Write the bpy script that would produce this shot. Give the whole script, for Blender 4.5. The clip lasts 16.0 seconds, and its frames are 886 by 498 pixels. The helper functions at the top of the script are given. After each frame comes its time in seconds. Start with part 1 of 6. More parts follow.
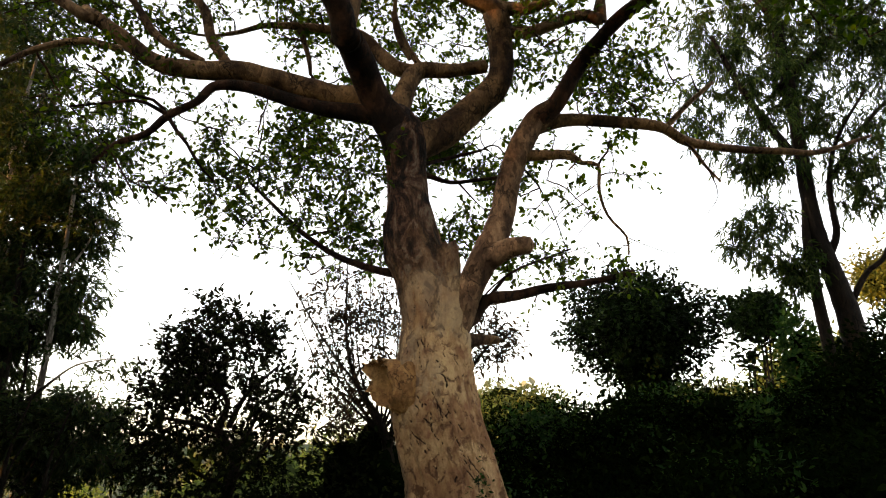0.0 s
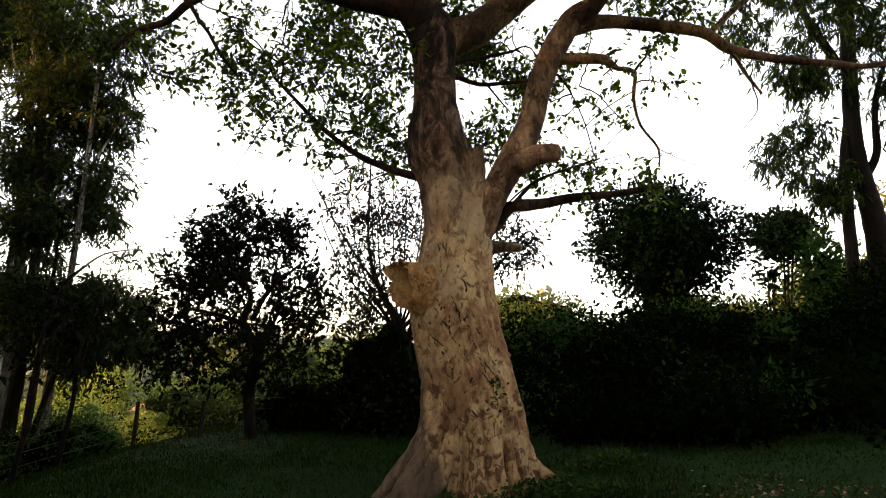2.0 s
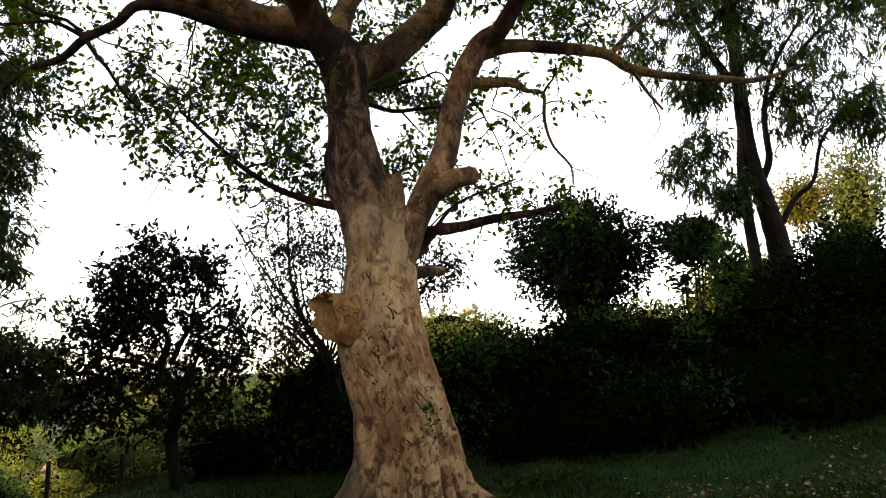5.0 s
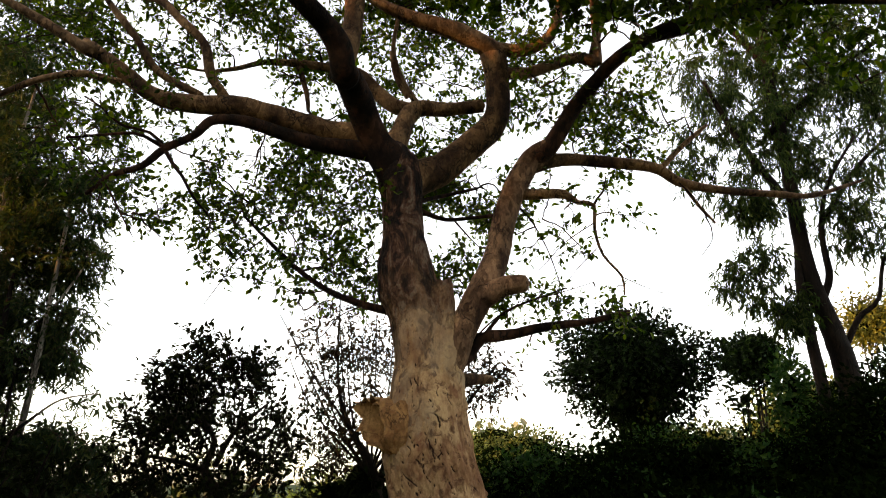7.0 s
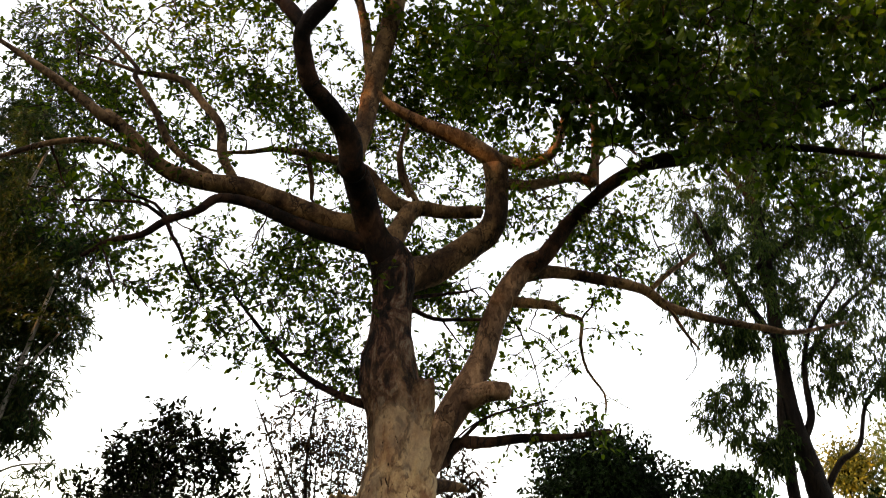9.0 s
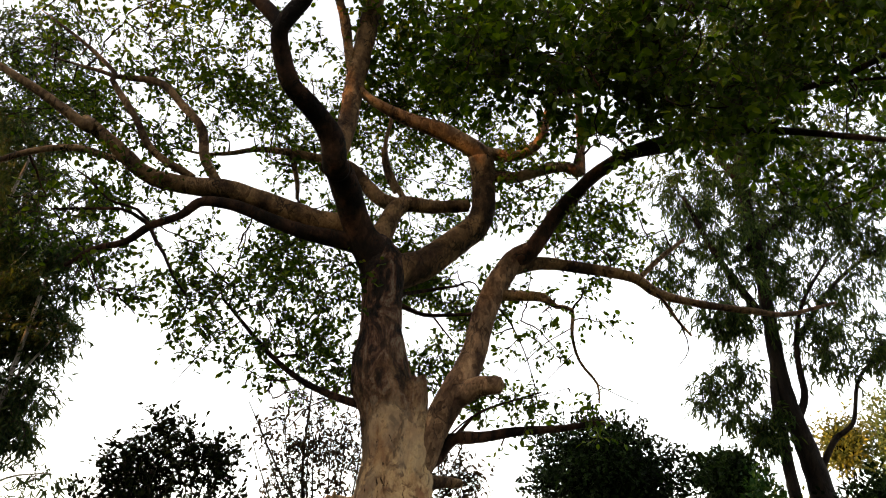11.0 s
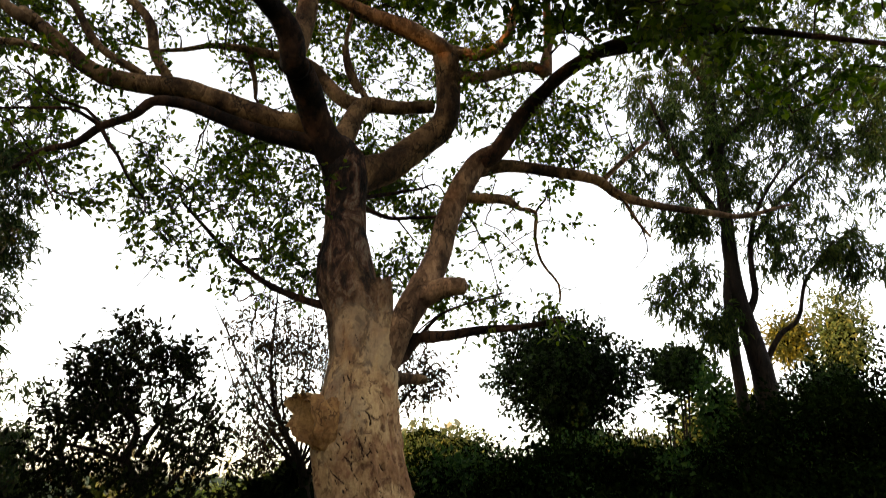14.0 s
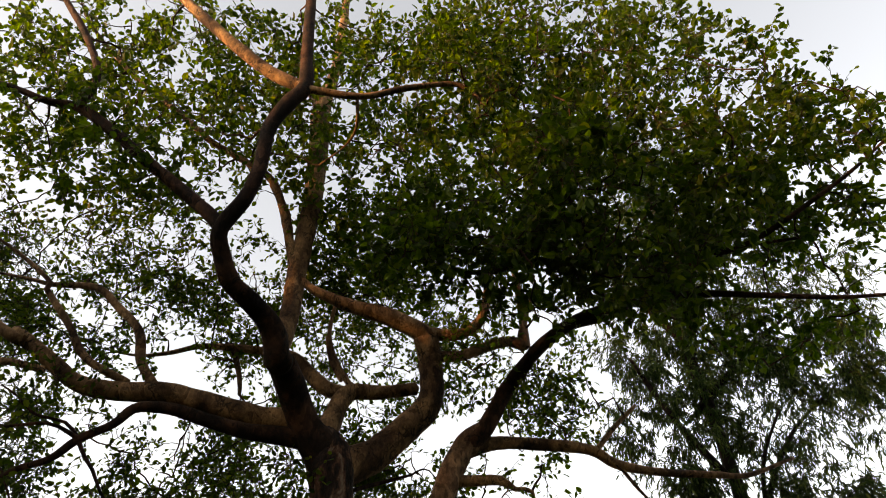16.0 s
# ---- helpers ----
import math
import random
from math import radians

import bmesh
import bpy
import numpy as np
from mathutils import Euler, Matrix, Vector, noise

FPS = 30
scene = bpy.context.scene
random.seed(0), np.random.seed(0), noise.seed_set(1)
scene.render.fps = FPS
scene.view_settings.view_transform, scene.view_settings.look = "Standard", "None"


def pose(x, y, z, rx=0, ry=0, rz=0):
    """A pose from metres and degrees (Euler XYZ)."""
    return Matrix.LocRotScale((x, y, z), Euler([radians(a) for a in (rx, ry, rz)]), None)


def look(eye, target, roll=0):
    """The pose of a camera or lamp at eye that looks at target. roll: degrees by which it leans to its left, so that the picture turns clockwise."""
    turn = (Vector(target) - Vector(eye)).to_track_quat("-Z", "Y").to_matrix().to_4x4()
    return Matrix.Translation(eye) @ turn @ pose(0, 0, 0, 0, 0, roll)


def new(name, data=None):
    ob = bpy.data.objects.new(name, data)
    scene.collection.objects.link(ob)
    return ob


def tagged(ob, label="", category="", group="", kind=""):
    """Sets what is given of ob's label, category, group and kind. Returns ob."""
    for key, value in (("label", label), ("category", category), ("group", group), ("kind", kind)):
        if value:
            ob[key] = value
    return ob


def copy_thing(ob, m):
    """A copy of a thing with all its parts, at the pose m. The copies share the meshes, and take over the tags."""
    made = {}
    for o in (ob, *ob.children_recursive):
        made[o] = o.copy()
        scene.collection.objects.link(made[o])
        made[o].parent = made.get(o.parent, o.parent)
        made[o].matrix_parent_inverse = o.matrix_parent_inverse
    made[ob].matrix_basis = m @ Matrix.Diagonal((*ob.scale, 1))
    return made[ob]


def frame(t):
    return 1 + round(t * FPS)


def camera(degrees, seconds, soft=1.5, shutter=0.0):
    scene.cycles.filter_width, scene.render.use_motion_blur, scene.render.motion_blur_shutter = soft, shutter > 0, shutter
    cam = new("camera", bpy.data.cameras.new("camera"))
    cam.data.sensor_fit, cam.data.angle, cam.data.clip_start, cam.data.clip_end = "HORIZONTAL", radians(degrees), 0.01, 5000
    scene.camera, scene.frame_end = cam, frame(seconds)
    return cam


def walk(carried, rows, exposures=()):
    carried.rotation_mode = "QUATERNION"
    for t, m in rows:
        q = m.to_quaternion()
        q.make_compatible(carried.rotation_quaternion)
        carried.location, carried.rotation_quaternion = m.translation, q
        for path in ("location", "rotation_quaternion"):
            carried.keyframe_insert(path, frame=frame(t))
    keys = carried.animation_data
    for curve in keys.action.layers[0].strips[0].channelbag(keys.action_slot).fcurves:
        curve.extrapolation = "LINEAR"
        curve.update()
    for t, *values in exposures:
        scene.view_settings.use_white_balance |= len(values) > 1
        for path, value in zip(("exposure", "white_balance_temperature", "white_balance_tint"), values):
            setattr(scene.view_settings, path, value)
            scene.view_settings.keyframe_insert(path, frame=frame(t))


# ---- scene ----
# ---- camera: held in the hand at one spot, swung down, up and across ----
EYE = 1.6
cam = camera(66.48, 16.0, soft=1.0, shutter=0.2)
ROWS = [        # seconds, yaw, pitch, roll, and the drift of the eye
    (0.0, 0.07, 15.88, -0.06, -0.000, -0.023, -0.009),
    (0.5, -2.37, 14.64, 0.19, 0.007, 0.005, -0.003),
    (1.0, -0.21, 12.04, 0.04, 0.011, 0.024, -0.007),
    (1.5, 0.99, 10.40, 2.25, -0.007, 0.038, -0.006),
    (2.0, 1.78, 7.81, 2.69, -0.016, 0.053, 0.005),
    (2.5, 2.92, 4.62, 3.00, -0.014, 0.094, 0.027),
    (3.0, 0.70, -0.24, 0.43, 0.003, 0.137, 0.071),
    (3.5, -2.92, 4.36, -1.97, -0.004, 0.094, 0.082),
    (3.7, -2.77, 6.55, -1.93, -0.004, 0.088, 0.077),
    (5.8, -5.79, 12.89, -2.07, -0.027, 0.034, 0.012),
    (6.0, -3.18, 15.36, -0.43, -0.024, -0.007, -0.006),
    (6.5, -0.92, 18.51, 0.27, -0.029, -0.001, -0.013),
    (7.0, -0.56, 19.12, 0.61, -0.027, 0.028, -0.006),
    (7.5, 0.18, 19.97, 0.51, -0.033, 0.042, 0.016),
    (8.0, -0.52, 23.27, -2.26, -0.034, -0.030, -0.028),
    (8.5, -0.03, 24.10, -0.63, -0.048, -0.053, -0.022),
    (9.0, -1.10, 27.76, 6.34, -0.058, -0.030, -0.063),
    (9.2, -0.51, 28.55, 8.14, -0.061, -0.040, -0.054),
    (11.3, -3.23, 26.14, 2.40, 0.005, -0.019, 0.017),
    (11.5, -5.92, 23.04, 3.25, 0.011, -0.025, 0.015),
    (12.0, -7.11, 14.85, 3.68, 0.027, 0.023, 0.003),
    (12.5, -6.10, 12.63, 2.82, 0.026, 0.024, 0.009),
    (13.0, -6.35, 12.62, 2.28, 0.016, 0.000, 0.008),
    (13.5, -6.19, 14.51, 1.82, 0.019, 0.002, 0.014),
    (14.0, -5.53, 19.14, 2.29, 0.011, 0.006, 0.002),
    (14.5, -4.83, 28.22, 0.06, 0.006, -0.009, -0.019),
    (15.0, -5.81, 34.87, -2.14, -0.010, -0.052, 0.009),
    (15.5, -5.92, 39.30, -3.60, 0.044, -0.088, 0.061),
    (16.0, -6.80, 41.84, -3.17, 0.071, -0.085, 0.087),
]


def gaze(yaw, pitch, roll, x, y, z):
    """A camera at the eye: degrees to the left of +y, up, and lean to its left; and the hand's drift."""
    return pose(x, y, EYE + z, 0, 0, yaw) @ pose(0, 0, 0, 90 + pitch, 0, 0) @ pose(0, 0, 0, 0, 0, roll)


walk(cam, [(t, gaze(*row)) for t, *row in ROWS],
     exposures=[(0.0, 3.0, 8800, 11), (2.1, 3.0, 8800, 11), (2.5, 3.2, 8500, 10), (3.0, 3.7, 7700, 9), (3.7, 3.65, 7700, 9), (5.8, 3.0, 8800, 11), (14.0, 2.95, 8800, 11), (15.0, 2.8, 8800, 11), (15.5, 2.68, 8900, 11), (16.0, 2.42, 9100, 11)])

# ---- light: a low evening sun beyond the trees to the left, under a pale sky ----
SUN_EL, SUN_AZ = 12.0, 256.0          # azimuth clockwise from +y
world = bpy.data.worlds.new("evening_sky")
scene.world = world
world.use_nodes = True
wn = world.node_tree
sky = wn.nodes.new("ShaderNodeTexSky")
sky.sky_type, sky.sun_disc = "NISHITA", False
sky.sun_elevation, sky.sun_rotation = radians(SUN_EL), radians(SUN_AZ)
sky.air_density, sky.dust_density, sky.ozone_density = 0.65, 1.3, 1.0
haze = wn.nodes.new("ShaderNodeHueSaturation")     # thin high haze takes the blue out of the sky
haze.inputs["Saturation"].default_value = 0.6
wn.links.new(sky.outputs["Color"], haze.inputs["Color"])
wn.links.new(haze.outputs["Color"], wn.nodes["Background"].inputs["Color"])
wn.nodes["Background"].inputs["Strength"].default_value = 0.15
sun = new("sun", bpy.data.lights.new("sun", "SUN"))
sun.data.energy, sun.data.angle, sun.data.color = 2.1, radians(0.8), (1.0, 0.52, 0.19)
sun_way = Vector((math.sin(radians(SUN_AZ)) * math.cos(radians(SUN_EL)), math.cos(radians(SUN_AZ)) * math.cos(radians(SUN_EL)), math.sin(radians(SUN_EL))))
sun.matrix_world = look(sun_way * 60, (0, 0, 0))

rng = np.random.default_rng(7)


# ---- materials ----
def material(name):
    m = bpy.data.materials.new(name)
    m.use_nodes = True
    return m, m.node_tree, m.node_tree.nodes["Principled BSDF"]


def node(nt, kind, **props):
    n = nt.nodes.new(kind)
    for key, value in props.items():
        n.inputs[key.replace("_", " ")].default_value = value
    return n


def ramp(nt, source, stops):
    r = nt.nodes.new("ShaderNodeValToRGB")
    while len(r.color_ramp.elements) < len(stops):
        r.color_ramp.elements.new(0.5)
    for e, (at, col) in zip(r.color_ramp.elements, stops):
        e.position, e.color = at, (*col, 1)
    nt.links.new(source, r.inputs["Fac"])
    return r.outputs["Color"]


def mix(nt, fac, a, b, blend="MIX"):
    n = nt.nodes.new("ShaderNodeMix")
    n.data_type, n.blend_type = "RGBA", blend
    for source, socket in ((fac, n.inputs["Factor"]), (a, n.inputs["A"]), (b, n.inputs["B"])):
        pick = socket
        if socket.name in "AB":
            pick = n.inputs[6 if socket.name == "A" else 7]
        elif socket.name == "Factor":
            pick = n.inputs[0]
        if isinstance(source, (int, float)):
            pick.default_value = source
        elif isinstance(source, tuple):
            pick.default_value = (*source, 1)
        else:
            nt.links.new(source, pick)
    return n.outputs[2]


def leaf_material(name, stops, gloss=0.45, clear=0.35, tint=(1.3, 1.25, 0.5), sheen=0.04):
    """Leaves that vary one from the next, with light shining through the blade."""
    m, nt, p = material(name)
    geo = nt.nodes.new("ShaderNodeNewGeometry")
    col = ramp(nt, geo.outputs["Random Per Island"], stops)
    tex = nt.nodes.new("ShaderNodeTexCoord")
    patch = node(nt, "ShaderNodeTexNoise", Scale=1.1, Detail=3.0)
    nt.links.new(tex.outputs["Object"], patch.inputs["Vector"])
    shade = ramp(nt, patch.outputs["Fac"], [(0.35, (0.72, 0.8, 0.75)), (0.65, (1.15, 1.1, 0.95))])
    col = mix(nt, 1.0, col, shade, "MULTIPLY")
    nt.links.new(col, p.inputs["Base Color"])
    p.inputs["Roughness"].default_value = gloss
    p.inputs["Specular IOR Level"].default_value = sheen
    tr = nt.nodes.new("ShaderNodeBsdfTranslucent")
    nt.links.new(mix(nt, 1.0, col, tint, "MULTIPLY"), tr.inputs["Color"])
    blend = nt.nodes.new("ShaderNodeMixShader")
    blend.inputs[0].default_value = clear
    nt.links.new(p.outputs[0], blend.inputs[1])
    nt.links.new(tr.outputs[0], blend.inputs[2])
    nt.links.new(blend.outputs[0], nt.nodes["Material Output"].inputs["Surface"])
    return m


def bark_material(name, light, dark, crack, scale=1.0, stretch=0.35, strength=0.5, cut=0.0, plate=0.45, line=1.0):
    """Bark: blotches of two colours, fine grain, long cracks and a rough relief."""
    m, nt, p = material(name)
    tex = nt.nodes.new("ShaderNodeTexCoord")
    mp = nt.nodes.new("ShaderNodeMapping")
    mp.inputs["Scale"].default_value = (1, 1, stretch)
    nt.links.new(tex.outputs["Object"], mp.inputs["Vector"])
    big = node(nt, "ShaderNodeTexNoise", Scale=2.6 * scale, Detail=5.0, Roughness=0.6)
    fine = node(nt, "ShaderNodeTexNoise", Scale=26.0 * scale, Detail=6.0, Roughness=0.7)
    warp = node(nt, "ShaderNodeTexNoise", Scale=5.0 * scale, Detail=3.0)
    for n in (big, fine, warp):
        nt.links.new(mp.outputs["Vector"], n.inputs["Vector"])
    bent = nt.nodes.new("ShaderNodeVectorMath")
    bent.operation = "MULTIPLY_ADD"
    bent.inputs[1].default_value = (0.35, 0.35, 0.35)
    nt.links.new(warp.outputs["Color"], bent.inputs[0])
    nt.links.new(mp.outputs["Vector"], bent.inputs[2])
    cells = node(nt, "ShaderNodeTexVoronoi", Scale=7.0 * scale)
    cells.feature = "DISTANCE_TO_EDGE"
    nt.links.new(bent.outputs["Vector"], cells.inputs["Vector"])
    col = ramp(nt, big.outputs["Fac"], [(0.36 + cut, dark), (0.5 + cut, tuple((a + b) / 2 for a, b in zip(light, dark))), (0.62 + cut, light)])
    plates = node(nt, "ShaderNodeTexVoronoi", Scale=13.0 * scale, Randomness=1.0)
    nt.links.new(bent.outputs["Vector"], plates.inputs["Vector"])
    tone = nt.nodes.new("ShaderNodeSeparateColor")
    nt.links.new(plates.outputs["Color"], tone.inputs[0])
    col = mix(nt, 1.0, col, ramp(nt, tone.outputs[0], [(0.0, (plate, plate * 0.9, plate * 0.83)), (0.35, (0.95, 0.92, 0.9)), (1.0, (1.15, 1.15, 1.12))]), "MULTIPLY")
    grain = ramp(nt, fine.outputs["Fac"], [(0.3, (0.55, 0.52, 0.5)), (0.62, (1.12, 1.1, 1.06))])
    col = mix(nt, 1.0, col, grain, "MULTIPLY")
    keep = node(nt, "ShaderNodeTexNoise", Scale=3.7 * scale, Detail=2.0)
    nt.links.new(mp.outputs["Vector"], keep.inputs["Vector"])
    where = ramp(nt, keep.outputs["Fac"], [(0.45, (0, 0, 0)), (0.58, (1, 1, 1))])
    edge = ramp(nt, cells.outputs["Distance"], [(0.0, (1, 1, 1)), (0.03 * line, (0.7, 0.7, 0.7)), (0.06 * line, (0, 0, 0))])
    dash = node(nt, "ShaderNodeTexNoise", Scale=15.0 * scale, Detail=3.0, Roughness=0.55, Distortion=0.6)
    nt.links.new(bent.outputs["Vector"], dash.inputs["Vector"])
    nick = ramp(nt, dash.outputs["Fac"], [(0.57, (0, 0, 0)), (0.62, (1, 1, 1))])
    gap = mix(nt, 0.5, mix(nt, 1.0, edge, where, "MULTIPLY"), nick, "LIGHTEN")
    gap = mix(nt, 1.0, gap, ramp(nt, keep.outputs["Fac"], [(0.35, (0.25, 0.25, 0.25)), (0.6, (1, 1, 1))]), "MULTIPLY")
    col = mix(nt, gap, col, crack)
    nt.links.new(col, p.inputs["Base Color"])
    p.inputs["Roughness"].default_value = 0.85
    p.inputs["Specular IOR Level"].default_value = 0.10
    high = nt.nodes.new("ShaderNodeMath")
    high.operation = "MULTIPLY_ADD"
    high.inputs[1].default_value = -1.1
    nt.links.new(gap, high.inputs[0])
    nt.links.new(fine.outputs["Fac"], high.inputs[2])
    bump = node(nt, "ShaderNodeBump", Strength=strength, Distance=0.03)
    nt.links.new(high.outputs[0], bump.inputs["Height"])
    nt.links.new(bump.outputs["Normal"], p.inputs["Normal"])
    return m


def trunk_material():
    """The great trunk: tan bark shed in patches, brown scars, a fluted foot greyed as shade on its left and a dark
    stained neck.
    """
    m, nt, p = material("flaking_bark")
    tex = nt.nodes.new("ShaderNodeTexCoord")
    sep = nt.nodes.new("ShaderNodeSeparateXYZ")
    nt.links.new(tex.outputs["Object"], sep.inputs[0])

    def tone(size, stretch, detail=4.0, rough=0.6, bend=0.0, shift=0.0):
        mp = nt.nodes.new("ShaderNodeMapping")
        mp.inputs["Scale"].default_value = (1, 1, stretch)
        mp.inputs["Location"].default_value = (shift, shift * 0.7, shift * 1.3)
        nt.links.new(tex.outputs["Object"], mp.inputs["Vector"])
        n = node(nt, "ShaderNodeTexNoise", Scale=size, Detail=detail, Roughness=rough, Distortion=bend)
        nt.links.new(mp.outputs["Vector"], n.inputs["Vector"])
        return n.outputs["Fac"]

    def sums(a, factor, b):
        n = nt.nodes.new("ShaderNodeMath")
        n.operation = "MULTIPLY_ADD"
        n.inputs[1].default_value = factor
        nt.links.new(a, n.inputs[0])
        if isinstance(b, (int, float)):
            n.inputs[2].default_value = b
        else:
            nt.links.new(b, n.inputs[2])
        return n.outputs[0]

    def mask(source, lo, hi, top=1.0):
        return ramp(nt, source, [(lo, (0, 0, 0)), (hi, (top, top, top))])

    big = tone(2.3, 0.6, 3.0)
    col = ramp(nt, big, [(0.36, (0.150, 0.072, 0.034)), (0.48, (0.275, 0.156, 0.080)), (0.60, (0.40, 0.258, 0.136))])
    rosy = tone(4.5, 0.8, 4.0, 0.6, 0.4, 3.1)
    col = mix(nt, mask(rosy, 0.50, 0.64, 0.75), col, (0.190, 0.085, 0.045))
    bald = tone(2.6, 0.8, 4.0, 0.55, 0.7, 9.0)
    col = mix(nt, mask(bald, 0.50, 0.60, 0.75), col, (0.43, 0.290, 0.154))
    # brown scars where the outer bark has come away, thickest round the foot
    scar = tone(9.0, 0.8, 5.0, 0.6, 0.9, 5.0)
    low = ramp(nt, sums(sep.outputs["Z"], 0.2, 0.0), [(0.0, (1, 1, 1)), (0.22, (0.85, 0.85, 0.85)), (0.30, (0.62, 0.62, 0.62)), (0.42, (0.7, 0.7, 0.7)), (0.6, (0.75, 0.75, 0.75))])
    near = mix(nt, 1.0, ramp(nt, scar, [(0.40, (0, 0, 0)), (0.72, (1, 1, 1))]), low, "MULTIPLY")
    col = mix(nt, mask(near, 0.27, 0.50, 0.85), col, (0.082, 0.036, 0.018))
    # streaks that run down the flutes
    runs = tone(11.0, 0.10, 4.0, 0.6, 0.3, 2.0)
    col = mix(nt, 1.0, col, ramp(nt, runs, [(0.34, (0.84, 0.80, 0.77)), (0.58, (1.04, 1.04, 1.03))]), "MULTIPLY")
    speck = tone(38.0, 0.6, 4.0, 0.65)
    col = mix(nt, 1.0, col, ramp(nt, speck, [(0.34, (0.80, 0.76, 0.73)), (0.6, (1.05, 1.04, 1.03))]), "MULTIPLY")
    # foot's left flank greyed and darkened, its shade painted into the bark
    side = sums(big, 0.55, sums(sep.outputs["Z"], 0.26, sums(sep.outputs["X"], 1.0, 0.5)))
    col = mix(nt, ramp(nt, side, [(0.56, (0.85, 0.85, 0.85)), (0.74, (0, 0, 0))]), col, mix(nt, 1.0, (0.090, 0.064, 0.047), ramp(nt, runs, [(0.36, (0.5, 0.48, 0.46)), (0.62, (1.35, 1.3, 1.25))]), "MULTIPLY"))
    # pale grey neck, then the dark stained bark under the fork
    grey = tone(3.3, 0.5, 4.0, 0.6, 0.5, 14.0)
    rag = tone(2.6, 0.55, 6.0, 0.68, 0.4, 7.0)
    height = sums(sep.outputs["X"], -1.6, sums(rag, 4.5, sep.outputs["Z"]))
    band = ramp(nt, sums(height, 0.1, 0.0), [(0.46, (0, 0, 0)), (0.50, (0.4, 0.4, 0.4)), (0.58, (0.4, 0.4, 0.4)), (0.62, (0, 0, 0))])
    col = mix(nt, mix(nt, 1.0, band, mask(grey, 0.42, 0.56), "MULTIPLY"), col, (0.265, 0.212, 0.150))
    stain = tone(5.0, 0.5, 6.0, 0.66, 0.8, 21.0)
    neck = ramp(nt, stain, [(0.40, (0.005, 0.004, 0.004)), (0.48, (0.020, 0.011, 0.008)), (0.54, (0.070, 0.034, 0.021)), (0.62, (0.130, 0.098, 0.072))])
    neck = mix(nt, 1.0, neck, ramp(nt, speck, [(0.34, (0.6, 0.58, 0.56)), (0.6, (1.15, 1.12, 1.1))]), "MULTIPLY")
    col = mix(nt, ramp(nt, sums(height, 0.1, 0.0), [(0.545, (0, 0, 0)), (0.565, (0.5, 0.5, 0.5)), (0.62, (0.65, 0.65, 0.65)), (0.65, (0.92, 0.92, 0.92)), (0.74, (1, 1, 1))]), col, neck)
    # open cracks
    split = nt.nodes.new("ShaderNodeAttribute")
    split.attribute_name = "crack"
    col = mix(nt, mask(split.outputs["Fac"], 0.18, 0.50), col, (0.024, 0.011, 0.006))
    nt.links.new(col, p.inputs["Base Color"])
    p.inputs["Roughness"].default_value = 0.86
    p.inputs["Specular IOR Level"].default_value = 0.12
    height_ = sums(scar, -1.3, sums(runs, 0.35, speck))
    bump = node(nt, "ShaderNodeBump", Strength=0.6, Distance=0.03)
    nt.links.new(height_, bump.inputs["Height"])
    nt.links.new(bump.outputs["Normal"], p.inputs["Normal"])
    return m


def plain_material(name, a, b, scale, rough=0.8, bump=0.3, sheen=0.08):
    m, nt, p = material(name)
    tex = nt.nodes.new("ShaderNodeTexCoord")
    n1 = node(nt, "ShaderNodeTexNoise", Scale=scale, Detail=8.0, Roughness=0.65)
    nt.links.new(tex.outputs["Object"], n1.inputs["Vector"])
    nt.links.new(ramp(nt, n1.outputs["Fac"], [(0.3, a), (0.7, b)]), p.inputs["Base Color"])
    p.inputs["Roughness"].default_value = rough
    p.inputs["Specular IOR Level"].default_value = sheen
    bm_ = node(nt, "ShaderNodeBump", Strength=bump, Distance=0.02)
    nt.links.new(n1.outputs["Fac"], bm_.inputs["Height"])
    nt.links.new(bm_.outputs["Normal"], p.inputs["Normal"])
    return m


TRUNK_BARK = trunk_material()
FLAKE, flake_nt, flake_p = material("curled_bark")
one = flake_nt.nodes.new("ShaderNodeObjectInfo")
flake_nt.links.new(ramp(flake_nt, one.outputs["Random"], [(0.0, (0.13, 0.062, 0.034)), (0.4, (0.25, 0.142, 0.072)), (0.8, (0.34, 0.21, 0.11)), (1.0, (0.40, 0.27, 0.145))]), flake_p.inputs["Base Color"])
flake_p.inputs["Roughness"].default_value, flake_p.inputs["Specular IOR Level"].default_value = 0.9, 0.05
STAINED = bark_material("stained_bark", (0.39, 0.225, 0.098), (0.20, 0.098, 0.040), (0.06, 0.028, 0.012), 1.0, 0.8, 0.5, plate=0.85, line=0.6)
PALE_LIMB = bark_material("pale_limb_bark", (0.25, 0.15, 0.09), (0.05, 0.027, 0.017), (0.022, 0.013, 0.009), 1.1, 0.6, 0.6)
LIMB_BARK = bark_material("limb_bark", (0.215, 0.128, 0.066), (0.036, 0.020, 0.012), (0.014, 0.009, 0.006), 1.1, 0.6, 0.5, cut=0.02)
TWIG_BARK = plain_material("twig_bark", (0.016, 0.011, 0.008), (0.045, 0.03, 0.02), 9.0)
CUT_WOOD = plain_material("weathered_cut_wood", (0.19, 0.092, 0.032), (0.42, 0.250, 0.098), 4.0, 0.85, 0.5)
# Limb bark blackened: backlit limbs get their shade from this colour
SILHOUETTE_BARK = bark_material("silhouette_limb_bark", (0.058, 0.028, 0.017), (0.007, 0.004, 0.003), (0.005, 0.004, 0.003), 1.0, 0.6, 0.5, cut=0.05)
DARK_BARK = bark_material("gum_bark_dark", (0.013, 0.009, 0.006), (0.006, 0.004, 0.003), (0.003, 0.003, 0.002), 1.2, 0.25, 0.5)
